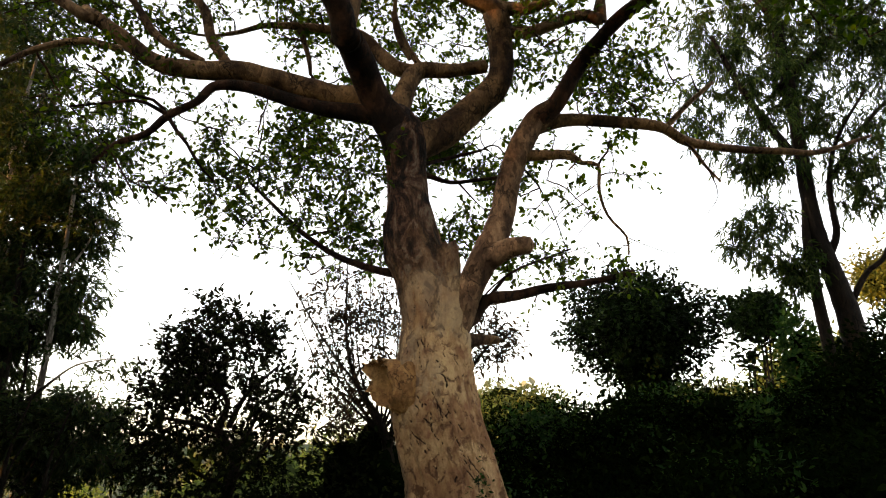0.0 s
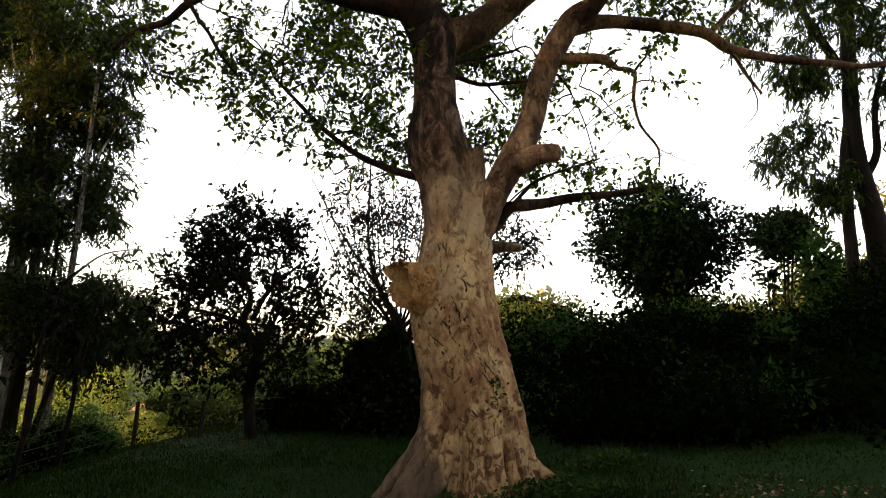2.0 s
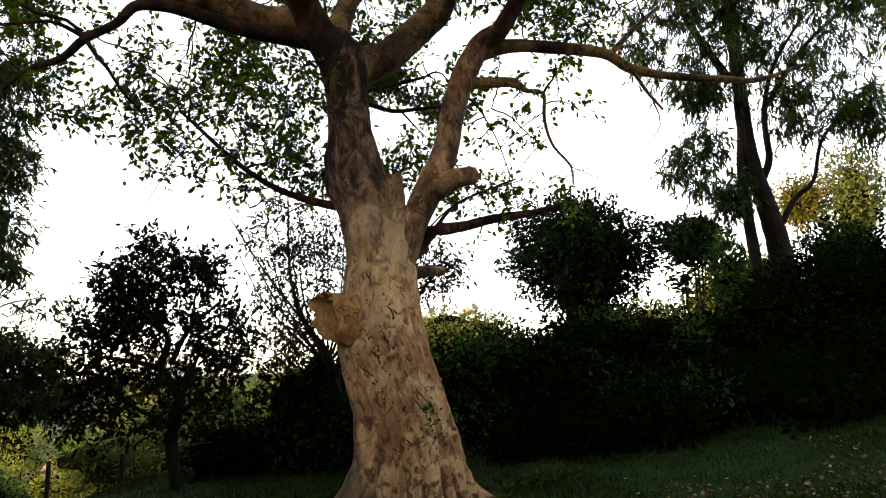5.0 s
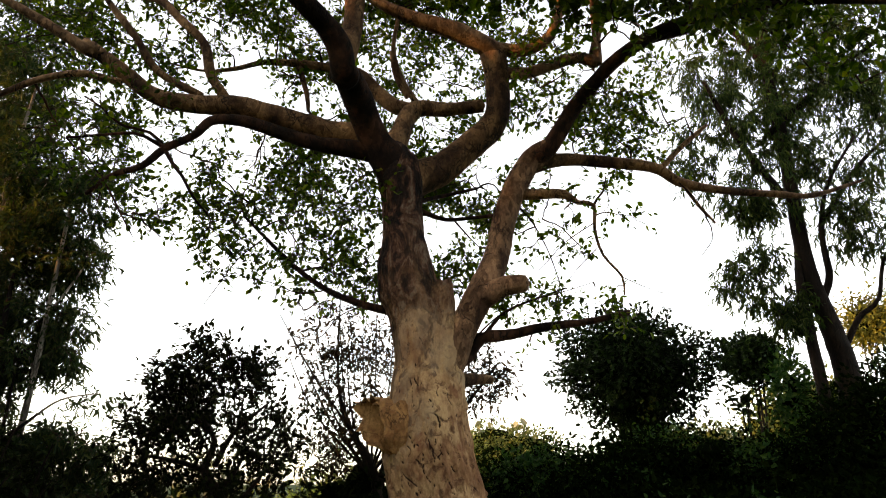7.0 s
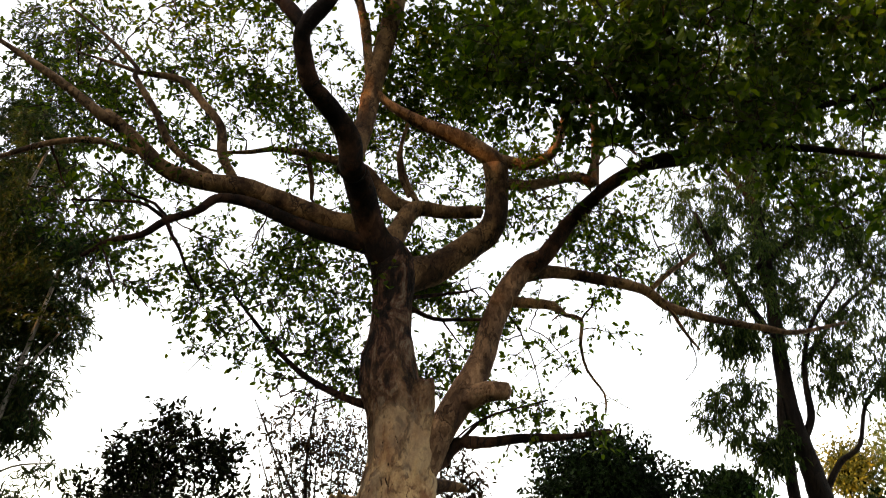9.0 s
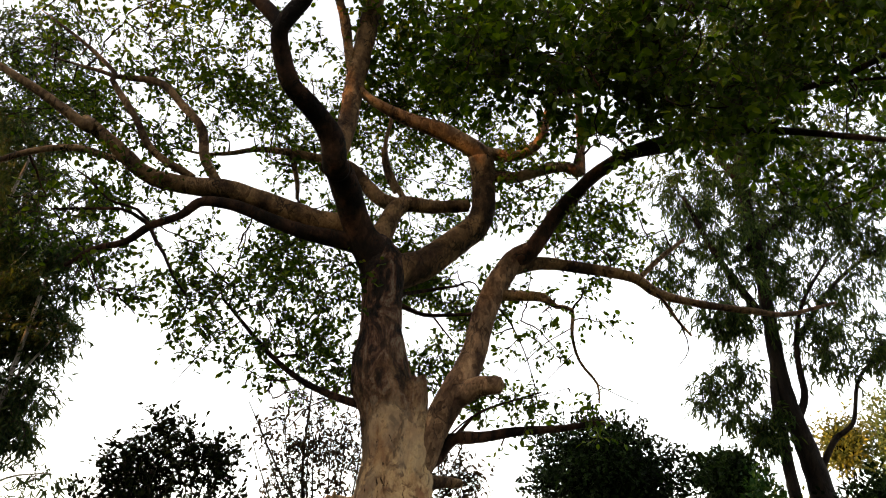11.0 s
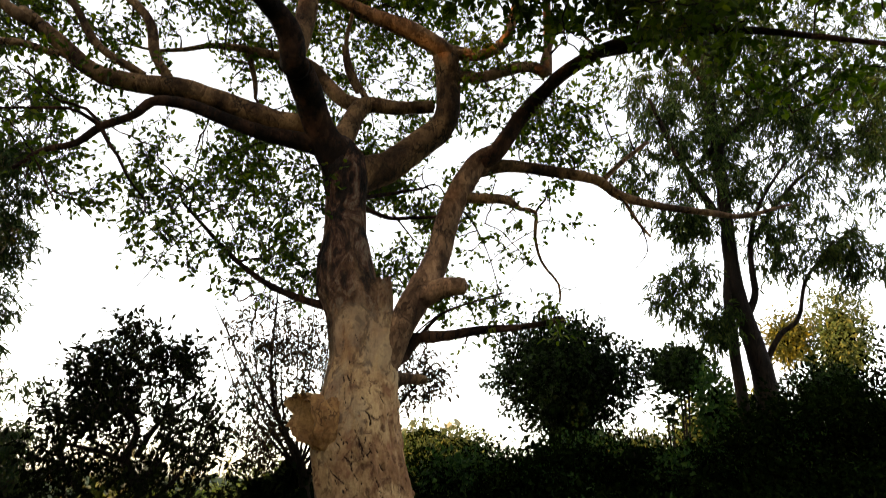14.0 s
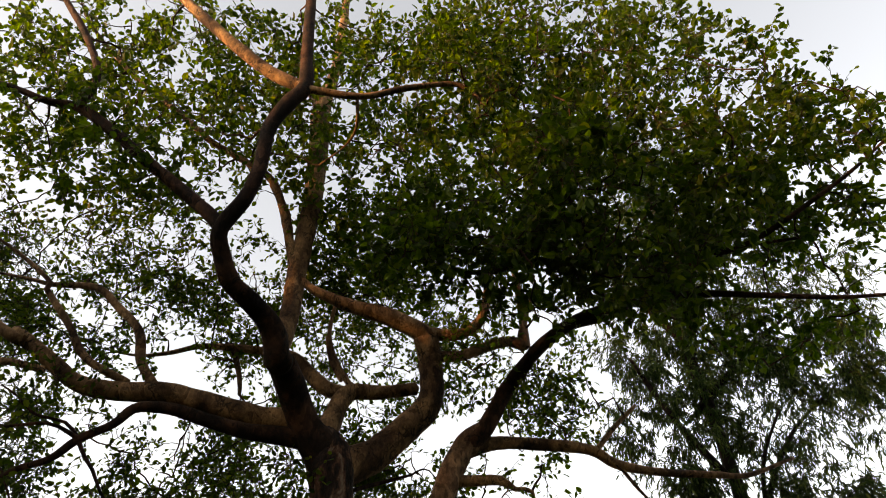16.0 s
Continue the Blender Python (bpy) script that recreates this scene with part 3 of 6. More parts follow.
def trunk_mesh():
    """A flared, fluted trunk with buttress roots that twists as it climbs, its bark split by open cracks."""
    #        z     x     radius
    prof = [(-0.45, 0.10, 0.86), (-0.1, 0.13, 0.75), (0.2, 0.18, 0.66), (0.5, 0.21, 0.585), (0.8, 0.18, 0.535), (1.25, 0.10, 0.52), (1.9, -0.06, 0.485),
            (2.45, -0.11, 0.44), (2.9, -0.12, 0.375), (3.4, -0.20, 0.375), (3.65, -0.29, 0.385), (4.0, -0.39, 0.345), (4.5, -0.44, 0.258), (4.95, -0.47, 0.245), (5.25, -0.50, 0.285), (5.5, -0.53, 0.25), (5.72, -0.56, 0.12), (5.8, -0.57, 0.02)]
    pz, pc, pr = np.array(prof).T
    n, sides = 600, 290
    zz = np.linspace(pz[0], pz[-1], n)
    cx, rr = np.interp(zz, pz, pc), np.interp(zz, pz, pr)
    for a in (cx, rr):
        a[5:-5] = np.convolve(a, np.ones(11) / 11, "valid")
    split = np.zeros((n, sides))
    dz, dth = zz[1] - zz[0], 2 * math.pi / sides
    for c in range(90):
        th, z = trunk_rng.normal(1.52 * math.pi, 0.75), (trunk_rng.normal(1.85, 0.5) if c < 46 else trunk_rng.uniform(0.5, 3.4))
        lean, wide = trunk_rng.normal(0.45, 0.55), trunk_rng.uniform(0.0028, 0.0062)
        steps = int(trunk_rng.uniform(0.03, 0.10 if c % 5 else 0.28) / 0.008)
        for q in range(steps):
            lean = 0.92 * lean + 0.02 + 0.24 * trunk_rng.normal()
            z -= 0.008 / math.hypot(1, lean)
            th += 0.008 * lean / math.hypot(1, lean) / 0.48
            w = wide * (0.5 + math.sin(math.pi * (q + 0.5) / steps))
            a0, b0 = int((z - zz[0]) / dz), int(th / dth)
            if not 3 < a0 < n - 3:
                break
            for a in range(a0 - 1, a0 + 3):
                for b in range(b0 - 2, b0 + 4):
                    away = math.hypot(zz[a] - z, (b * dth - th) * 0.48) / w
                    split[a, b % sides] = max(split[a, b % sides], math.exp(-away * away))
    v = np.empty((n, sides, 3))
    for a in range(n):
        z = zz[a]
        flare = math.exp(-max(z + 0.1, 0) / 0.75)
        flute = 0.21 * math.exp(-max(z - 0.2, 0) / 0.8)
        for b in range(sides):
            th = b * dth
            tw = th + 0.22 * z
            k = 1 + 0.20 * flare * math.cos(5 * tw + 0.6) + 0.10 * flare * math.cos(3 * tw + 2.0) + 0.05 * flare * math.cos(13 * tw + 0.5) + 0.035 * math.cos(7 * tw + 1.0) * math.exp(-z / 3)
            q = Vector((math.cos(th), math.sin(th), z * 1.1))
            k += 0.07 * noise.noise(q * 1.3) + 0.05 * noise.noise(Vector((q.x * 3, q.y * 3, q.z * 1.5 + 7)))
            k += flute * (0.35 - 2.2 * abs(noise.noise(Vector((math.cos(tw) * 5.2, math.sin(tw) * 5.2, z * 0.5)))))
            k -= 0.028 * max(0.0, 0.5 - abs(z - 0.5)) * (1 if noise.noise(Vector((q.x * 9, q.y * 9, z * 3.5))) > 0.22 else 0)
            plate = noise.noise(Vector((q.x * 6, q.y * 6, z * 4 + 3)))
            turn = (th - math.pi - 0.38 + math.pi) % (2 * math.pi) - math.pi
            k += 0.12 * math.exp(-((z - 2.06) / (0.30 if z < 2.06 else 0.26)) ** 2 - (turn / 0.55) ** 2)
            k += 0.10 * math.exp(-((z - 3.72) / 0.10) ** 2 - ((th - math.pi) / 0.5) ** 2)
            k += 0.022 * min(1.0, max(0.0, (plate + 0.02) * 9)) + 0.012 * min(1.0, max(0.0, noise.noise(Vector((q.x * 12, q.y * 12, z * 7 + 9))) * 10)) + 0.009 * noise.noise(Vector((q.x * 17, q.y * 17, z * 11)))
            k -= 0.05 * split[a, b]
            v[a, b] = (cx[a] + rr[a] * k * math.cos(th), 7.9 + rr[a] * k * math.sin(th), z)
    a, b = np.meshgrid(np.arange(n - 1), np.arange(sides), indexing="ij")
    f = np.stack([a * sides + b, a * sides + (b + 1) % sides, (a + 1) * sides + (b + 1) % sides, (a + 1) * sides + b], -1).reshape(-1, 4)
    me = mesh_of("trunk", v.reshape(-1, 3), f)
    me.attributes.new("crack", "FLOAT", "POINT").data.foreach_set("value", split.astype(np.float32).ravel())
    return me


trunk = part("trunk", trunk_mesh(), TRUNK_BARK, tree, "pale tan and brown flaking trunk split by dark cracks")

# lifted flakes of bark on the lower trunk
flake_meshes = []
for k in range(6):
    w, h = trunk_rng.uniform(0.010, 0.022), trunk_rng.uniform(0.035, 0.08)
    uu, vv = np.meshgrid(np.linspace(-1, 1, 4), np.linspace(0, 1, 4), indexing="ij")
    edge = 1 - 0.35 * vv ** 2 + 0.12 * trunk_rng.normal(size=uu.shape)
    fv = np.stack([uu * w * edge, -0.003 - 0.014 * vv ** 2 + 0.006 * uu ** 2, -vv * h * (1 + 0.1 * trunk_rng.normal(size=uu.shape))], -1).reshape(-1, 3)
    a, c = np.meshgrid(np.arange(3), np.arange(3), indexing="ij")
    ff = np.stack([a * 4 + c, (a + 1) * 4 + c, (a + 1) * 4 + c + 1, a * 4 + c + 1], -1).reshape(-1, 4)
    back = fv + np.array([0, 0.006, 0])
    me = mesh_of("bark_flake", np.vstack([fv, back]), np.vstack([ff, ff[:, ::-1] + 16]))
    me.materials.append(FLAKE)
    flake_meshes.append(me)
bpy.context.view_layer.update()
tries = 0
made = 0
while made < 80 and tries < 2000:
    tries += 1
    th, z = trunk_rng.uniform(math.pi * 1.02, math.pi * 1.98), trunk_rng.uniform(0.25, 2.9)
    hit, at, normal, _ = trunk.data and trunk.ray_cast(Vector((0.05 - 0.09 * z + 2 * math.cos(th), 7.9 + 2 * math.sin(th), z)), Vector((-math.cos(th), -math.sin(th), 0)))
    if not hit:
        continue
    turn = Matrix.Rotation(math.atan2(normal.y, normal.x) + math.pi / 2, 4, "Z") @ Matrix.Rotation(trunk_rng.normal() * 0.45, 4, "Y")
    fl = new("bark_flake", flake_meshes[made % 6])
    fl.parent = trunk
    fl.matrix_parent_inverse = Matrix.Identity(4)
    fl.matrix_basis = Matrix.Translation(at) @ turn @ Matrix.Diagonal((trunk_rng.uniform(0.5, 1.5), 1.0, trunk_rng.uniform(0.3, 1.0), 1))
    made += 1

ROOTS = [[(-0.08, 7.68, 1.05, 0.09), (-0.22, 7.60, 0.68, 0.13), (-0.42, 7.50, 0.28, 0.13), (-0.60, 7.42, -0.02, 0.11), (-0.80, 7.36, -0.20, 0.05)], [(-0.10, 7.80, 1.15, 0.09), (-0.28, 7.73, 0.72, 0.13), (-0.52, 7.66, 0.28, 0.13), (-0.75, 7.60, 0.00, 0.10), (-0.95, 7.56, -0.20, 0.05)],
         [(-0.05, 7.50, 0.60, 0.12), (-0.15, 7.38, 0.20, 0.12), (-0.28, 7.28, -0.05, 0.09), (-0.40, 7.20, -0.20, 0.04)], [(0.25, 7.44, 0.60, 0.12), (0.25, 7.32, 0.20, 0.12), (0.22, 7.22, -0.05, 0.08), (0.20, 7.12, -0.20, 0.04)],
         [(0.50, 7.52, 0.65, 0.12), (0.58, 7.42, 0.25, 0.12), (0.68, 7.34, 0.02, 0.08), (0.80, 7.28, -0.10, 0.04)], [(0.60, 7.85, 0.58, 0.20), (0.82, 7.78, 0.33, 0.13), (1.02, 7.72, 0.20, 0.08), (1.2, 7.70, 0.10, 0.04)]]
for rows in ROOTS:
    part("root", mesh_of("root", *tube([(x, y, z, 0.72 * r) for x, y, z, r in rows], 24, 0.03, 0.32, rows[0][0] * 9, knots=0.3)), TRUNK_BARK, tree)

# limbs: (name, [(x, y, z, radius), ...]) from the fork outwards
BOUGHS = [
    ("left_limb", [(-0.49, 7.90, 4.80, 0.177), (-0.68, 7.90, 5.54, 0.225), (-1.04, 7.80, 5.79, 0.174), (-1.39, 7.70, 5.81, 0.150), (-1.87, 7.60, 5.90, 0.135), (-2.35, 7.50, 6.00, 0.130), (-2.67, 7.40, 5.99, 0.132), (-3.12, 7.30, 5.96, 0.110), (-3.50, 7.20, 6.01, 0.102), (-3.90, 7.10, 6.30, 0.095), (-4.29, 7.00, 6.56, 0.085), (-4.17, 6.90, 6.39, 0.073), (-4.77, 6.80, 6.75, 0.060), (-5.53, 6.70, 7.15, 0.037), (-6.12, 6.60, 7.41, 0.014)]),
    ("hanging_limb", [(-0.80, 7.78, 5.56, 0.143), (-1.16, 7.68, 5.57, 0.113), (-1.57, 7.58, 5.59, 0.095), (-1.97, 7.47, 5.66, 0.083), (-2.30, 7.38, 5.74, 0.072), (-2.55, 7.30, 5.74, 0.065), (-2.77, 7.25, 5.69, 0.058), (-2.93, 7.20, 5.46, 0.050), (-3.25, 7.20, 5.28, 0.046), (-3.48, 7.20, 5.05, 0.040), (-3.80, 7.20, 4.93, 0.033), (-4.06, 7.20, 4.69, 0.023)]),
    ("hanging_twig", [(-3.23, 7.20, 5.28, 0.030), (-3.37, 7.10, 5.34, 0.023), (-3.56, 7.05, 5.40, 0.020), (-3.92, 7.00, 5.34, 0.016), (-4.24, 6.90, 5.25, 0.013)]),
    ("hanging_twig", [(-3.24, 7.20, 5.27, 0.027), (-3.11, 7.20, 5.07, 0.023), (-2.99, 7.20, 4.93, 0.020), (-2.87, 7.30, 4.71, 0.016), (-2.71, 7.40, 4.54, 0.013)]),
    ("left_spur", [(-2.68, 7.40, 6.10, 0.063), (-2.90, 7.40, 6.42, 0.061), (-3.04, 7.40, 6.88, 0.059), (-3.37, 7.40, 7.23, 0.056), (-3.82, 7.50, 7.66, 0.050), (-4.40, 7.50, 7.70, 0.038), (-4.66, 7.50, 7.77, 0.027), (-5.38, 7.50, 7.94, 0.012)]),
    ("left_spur", [(-2.94, 7.30, 6.06, 0.049), (-3.48, 7.20, 6.34, 0.049), (-3.78, 7.10, 6.76, 0.046), (-4.16, 7.00, 7.23, 0.039), (-4.15, 7.00, 7.34, 0.032), (-4.68, 7.00, 7.80, 0.026), (-5.40, 7.00, 8.31, 0.011)]),
    ("left_spur", [(-3.84, 7.10, 6.11, 0.044), (-4.30, 7.00, 6.16, 0.043), (-4.75, 6.90, 5.98, 0.039), (-5.15, 6.80, 5.66, 0.029), (-5.58, 6.70, 5.29, 0.012)]),
    ("dark_limb", [(-0.48, 7.90, 4.80, 0.195), (-0.59, 7.85, 5.36, 0.237), (-0.83, 7.70, 5.68, 0.200), (-1.00, 7.40, 6.02, 0.181), (-1.12, 7.10, 6.22, 0.169), (-1.13, 6.80, 6.09, 0.154), (-1.20, 6.60, 6.35, 0.143), (-1.41, 6.30, 6.51, 0.123), (-1.62, 6.00, 6.58, 0.113), (-1.73, 5.80, 6.80, 0.103), (-1.76, 5.60, 7.03, 0.092), (-1.51, 5.45, 7.42, 0.091), (-1.40, 5.35, 7.86, 0.087), (-1.36, 5.25, 8.44, 0.091), (-1.15, 5.20, 8.94, 0.098), (-1.00, 5.20, 9.28, 0.097), (-1.04, 5.15, 10.05, 0.082), (-1.12, 5.10, 11.76, 0.070), (-1.24, 5.10, 13.84, 0.050)]),
    ("dark_fork", [(-1.74, 5.60, 6.99, 0.070), (-1.86, 5.58, 7.18, 0.080), (-2.16, 5.55, 7.47, 0.079), (-2.77, 5.50, 8.02, 0.075), (-3.30, 5.40, 8.48, 0.069), (-3.75, 5.35, 8.82, 0.064), (-4.11, 5.30, 8.85, 0.049), (-4.71, 5.20, 9.04, 0.039), (-5.33, 5.20, 9.09, 0.021)]),
    ("dark_spur", [(-3.75, 5.35, 8.82, 0.053), (-3.74, 5.35, 9.55, 0.052), (-4.16, 5.30, 10.46, 0.051), (-4.80, 5.30, 11.54, 0.042), (-5.44, 5.30, 13.00, 0.028)]),
    ("lit_limb", [(-1.01, 5.20, 9.23, 0.089), (-1.48, 5.25, 9.61, 0.091), (-2.04, 5.30, 10.28, 0.088), (-2.78, 5.35, 11.25, 0.081), (-3.38, 5.40, 12.09, 0.067), (-4.35, 5.40, 13.17, 0.038)]),
    ("top_twig", [(-0.96, 5.20, 9.21, 0.056), (-0.26, 5.20, 9.10, 0.044), (0.34, 5.20, 9.33, 0.042), (1.03, 5.20, 9.46, 0.035), (1.38, 5.20, 9.03, 0.022)]),
    ("upright_limb", [(-1.28, 7.40, 6.43, 0.143), (-1.21, 7.70, 7.37, 0.134), (-1.22, 7.90, 8.38, 0.146), (-1.15, 8.00, 9.71, 0.155), (-1.15, 8.10, 11.12, 0.174), (-1.21, 8.20, 12.79, 0.180), (-1.03, 8.20, 14.22, 0.109), (-0.96, 8.20, 16.36, 0.093), (-0.99, 8.20, 18.96, 0.066)]),
    ("upright_spur", [(-1.21, 8.20, 12.79, 0.113), (-1.46, 8.20, 13.36, 0.092), (-1.88, 8.20, 14.36, 0.060)]),
    ("cross_limb", [(-1.83, 7.90, 10.26, 0.048), (-1.54, 8.00, 9.69, 0.065), (-1.41, 8.10, 9.02, 0.063)]),
    ("right_limb", [(-0.48, 7.90, 4.73, 0.195), (-0.45, 7.95, 5.19, 0.253), (0.01, 8.10, 5.50, 0.208), (0.35, 8.20, 5.85, 0.189), (0.65, 8.30, 6.19, 0.193), (0.80, 8.30, 6.51, 0.172), (0.79, 8.30, 7.00, 0.166), (0.73, 8.20, 7.37, 0.182)]),
    ("right_spur", [(0.82, 8.20, 7.45, 0.109), (1.22, 8.10, 7.38, 0.083), (1.53, 8.00, 7.56, 0.075), (1.66, 7.80, 7.98, 0.071), (1.72, 7.70, 8.39, 0.055), (1.92, 7.60, 8.87, 0.039), (2.05, 7.60, 9.59, 0.022)]),
    ("right_spur", [(0.82, 8.20, 7.35, 0.150), (0.51, 8.10, 7.51, 0.142), (0.09, 8.00, 7.64, 0.124), (-0.45, 7.90, 7.75, 0.099), (-0.95, 7.80, 7.95, 0.065), (-1.22, 7.80, 8.24, 0.041)]),
    ("pale_spur", [(0.89, 8.30, 7.12, 0.092), (1.25, 8.30, 7.14, 0.084), (1.59, 8.30, 7.28, 0.084), (1.96, 8.20, 7.34, 0.084), (2.21, 8.20, 7.25, 0.092)]),
    ("pale_spur", [(2.21, 8.20, 7.23, 0.076), (2.20, 8.10, 7.78, 0.060), (2.16, 8.00, 8.45, 0.057), (2.09, 7.90, 9.16, 0.040)]),
    ("pale_spur", [(2.16, 8.20, 7.43, 0.059), (2.38, 8.30, 8.10, 0.049), (2.64, 8.40, 8.31, 0.040), (2.97, 8.50, 8.11, 0.023)]),
    ("back_limb", [(-0.50, 7.95, 4.90, 0.179), (-0.65, 8.00, 5.51, 0.183), (-0.53, 8.20, 6.11, 0.137), (-0.36, 8.40, 6.57, 0.126), (0.09, 8.40, 6.58, 0.099), (0.59, 8.40, 6.65, 0.095)]),
    ("back_limb", [(-0.39, 8.40, 6.55, 0.118), (-0.67, 8.50, 6.69, 0.108), (-0.95, 8.60, 6.99, 0.102), (-1.24, 8.70, 7.34, 0.091), (-1.76, 8.80, 7.52, 0.072), (-2.32, 8.80, 7.58, 0.055), (-2.70, 8.80, 7.58, 0.042), (-3.11, 8.80, 7.46, 0.034), (-3.57, 8.80, 7.42, 0.021), (-4.09, 8.80, 7.54, 0.013)]),
    ("back_spur", [(-0.31, 8.40, 6.63, 0.047), (-0.54, 8.40, 7.02, 0.040), (-0.70, 8.40, 7.53, 0.037), (-0.65, 8.40, 8.10, 0.029)]),
    ("back_spur", [(-2.14, 8.80, 7.50, 0.051), (-1.99, 8.80, 7.04, 0.037), (-1.95, 8.80, 6.76, 0.025)]),
    ("back_spur", [(-0.47, 8.40, 6.77, 0.040), (-0.64, 8.40, 7.10, 0.041), (-0.73, 8.40, 7.53, 0.033)]),
    ("side_limb", [(0.04, 7.85, 2.47, 0.163), (0.20, 7.75, 2.98, 0.151), (0.32, 7.75, 3.35, 0.166), (0.52, 7.80, 3.78, 0.183), (0.71, 7.85, 4.22, 0.156), (0.80, 7.90, 4.65, 0.148), (0.97, 7.95, 5.19, 0.152), (1.21, 8.00, 5.62, 0.147), (1.43, 7.90, 5.76, 0.117)]),
    ("reach_limb", [(1.21, 8.00, 5.62, 0.147), (1.43, 7.90, 5.76, 0.117), (1.78, 7.80, 6.31, 0.104), (2.17, 7.50, 6.71, 0.092), (2.54, 7.20, 6.90, 0.083), (2.87, 6.80, 6.87, 0.073), (3.33, 6.20, 6.61, 0.054), (3.73, 5.70, 6.31, 0.041), (4.12, 5.20, 5.91, 0.032), (4.64, 4.80, 5.59, 0.022), (5.51, 4.60, 5.56, 0.011)]),
    ("over_limb", [(2.64, 7.30, 6.98, 0.054), (3.10, 6.60, 6.74, 0.050), (3.70, 6.00, 6.95, 0.045), (4.28, 5.30, 6.78, 0.036), (4.98, 4.90, 7.10, 0.029), (5.53, 4.60, 7.42, 0.020), (6.47, 4.50, 8.22, 0.011)]),
    ("over_spur", [(2.99, 6.70, 6.79, 0.047), (2.66, 6.10, 7.01, 0.039), (2.42, 5.50, 7.10, 0.030), (2.14, 5.10, 7.34, 0.020), (1.95, 4.90, 8.13, 0.014)]),
    ("drooping_limb", [(1.15, 8.00, 5.53, 0.125), (1.61, 8.10, 5.67, 0.089), (2.16, 8.20, 5.70, 0.079), (2.90, 8.30, 5.67, 0.076), (3.30, 8.40, 5.50, 0.065), (3.91, 8.50, 5.44, 0.054), (4.73, 8.60, 5.44, 0.047), (5.26, 8.70, 5.48, 0.036), (6.08, 8.80, 5.77, 0.024)]),
    ("drooping_spur", [(3.02, 8.30, 5.68, 0.042), (3.31, 8.30, 5.99, 0.038), (3.70, 8.30, 6.34, 0.027)]),
    ("drooping_spur", [(3.30, 8.40, 5.50, 0.031), (3.49, 8.40, 5.17, 0.023), (3.69, 8.40, 4.92, 0.015)]),
    ("cut_limb", [(0.52, 7.75, 3.66, 0.148), (0.71, 7.65, 3.76, 0.126), (0.86, 7.55, 3.78, 0.105), (1.01, 7.50, 3.78, 0.095)]),
    ("side_spur", [(0.96, 7.95, 5.09, 0.079), (1.30, 7.90, 5.08, 0.072), (1.57, 7.85, 5.06, 0.060), (1.74, 7.85, 4.95, 0.032), (1.94, 7.85, 4.92, 0.028), (1.93, 7.85, 4.59, 0.021), (2.00, 7.80, 4.24, 0.017), (2.21, 7.80, 3.97, 0.014), (2.22, 7.80, 3.74, 0.010)]),
    ("low_branch", [(0.20, 7.80, 2.89, 0.099), (0.36, 7.90, 3.01, 0.087), (0.50, 7.90, 3.21, 0.074), (0.88, 7.90, 3.27, 0.064), (1.26, 7.90, 3.36, 0.054), (1.77, 7.90, 3.43, 0.044), (2.29, 7.90, 3.55, 0.037)]),
    ("low_spur", [(0.53, 7.90, 3.23, 0.027), (0.80, 8.00, 3.55, 0.021), (1.16, 8.10, 3.74, 0.014), (1.61, 8.20, 3.93, 0.011)]),
    ("dead_stub", [(0.21, 8.00, 2.72, 0.094), (0.42, 8.20, 2.78, 0.076), (0.67, 8.30, 2.79, 0.049)]),
    ("low_left_branch", [(-0.56, 8.20, 3.60, 0.064), (-0.92, 8.30, 3.70, 0.050), (-1.41, 8.40, 3.91, 0.040), (-1.89, 8.50, 4.26, 0.034), (-2.29, 8.50, 4.64, 0.026), (-2.62, 8.50, 4.96, 0.019)]),
    ("inner_twig", [(-0.24, 8.00, 4.86, 0.036), (0.08, 8.10, 4.79, 0.029), (0.41, 8.10, 4.82, 0.025), (0.80, 8.00, 4.83, 0.022)]),
    ("inner_twig", [(-0.29, 8.20, 5.08, 0.033), (0.05, 8.60, 5.34, 0.027), (0.53, 8.80, 5.55, 0.020)]),
    ("behind_limb", [(-1.29, 7.90, 8.46, 0.075), (-1.44, 7.79, 9.13, 0.071), (-1.66, 7.68, 9.85, 0.067), (-1.84, 7.58, 10.11, 0.063), (-2.11, 7.47, 10.24, 0.059), (-2.44, 7.36, 10.40, 0.055), (-2.80, 7.25, 10.57, 0.051), (-3.21, 7.14, 10.94, 0.048), (-3.73, 7.03, 11.38, 0.044), (-4.13, 6.92, 11.69, 0.040), (-4.52, 6.82, 12.09, 0.036), (-4.95, 6.71, 12.59, 0.032), (-5.37, 6.60, 13.21, 0.028)]),
    ("over_limb", [(0.87, 6.60, 7.38, 0.035), (1.41, 6.40, 7.15, 0.033), (1.97, 6.20, 7.20, 0.030), (2.62, 6.00, 7.08, 0.028), (3.53, 5.80, 6.99, 0.025), (4.37, 5.60, 6.98, 0.022), (5.12, 5.40, 6.98, 0.020)]),
    ("over_spur", [(0.18, 6.90, 8.41, 0.012), (0.45, 6.80, 8.05, 0.015), (0.81, 6.70, 7.60, 0.017), (1.09, 6.60, 7.32, 0.020)]),
    ("top_twig", [(-0.33, 5.40, 9.40, 0.025), (-0.33, 5.73, 9.14, 0.021), (-0.50, 6.07, 9.13, 0.016), (-0.87, 6.40, 9.09, 0.012)]),
    ("fine_twig", [(0.83, 8.00, 5.11, 0.012), (1.14, 8.05, 4.82, 0.010), (1.37, 8.10, 4.42, 0.008), (1.52, 8.15, 3.99, 0.006), (1.60, 8.20, 3.82, 0.004)]),
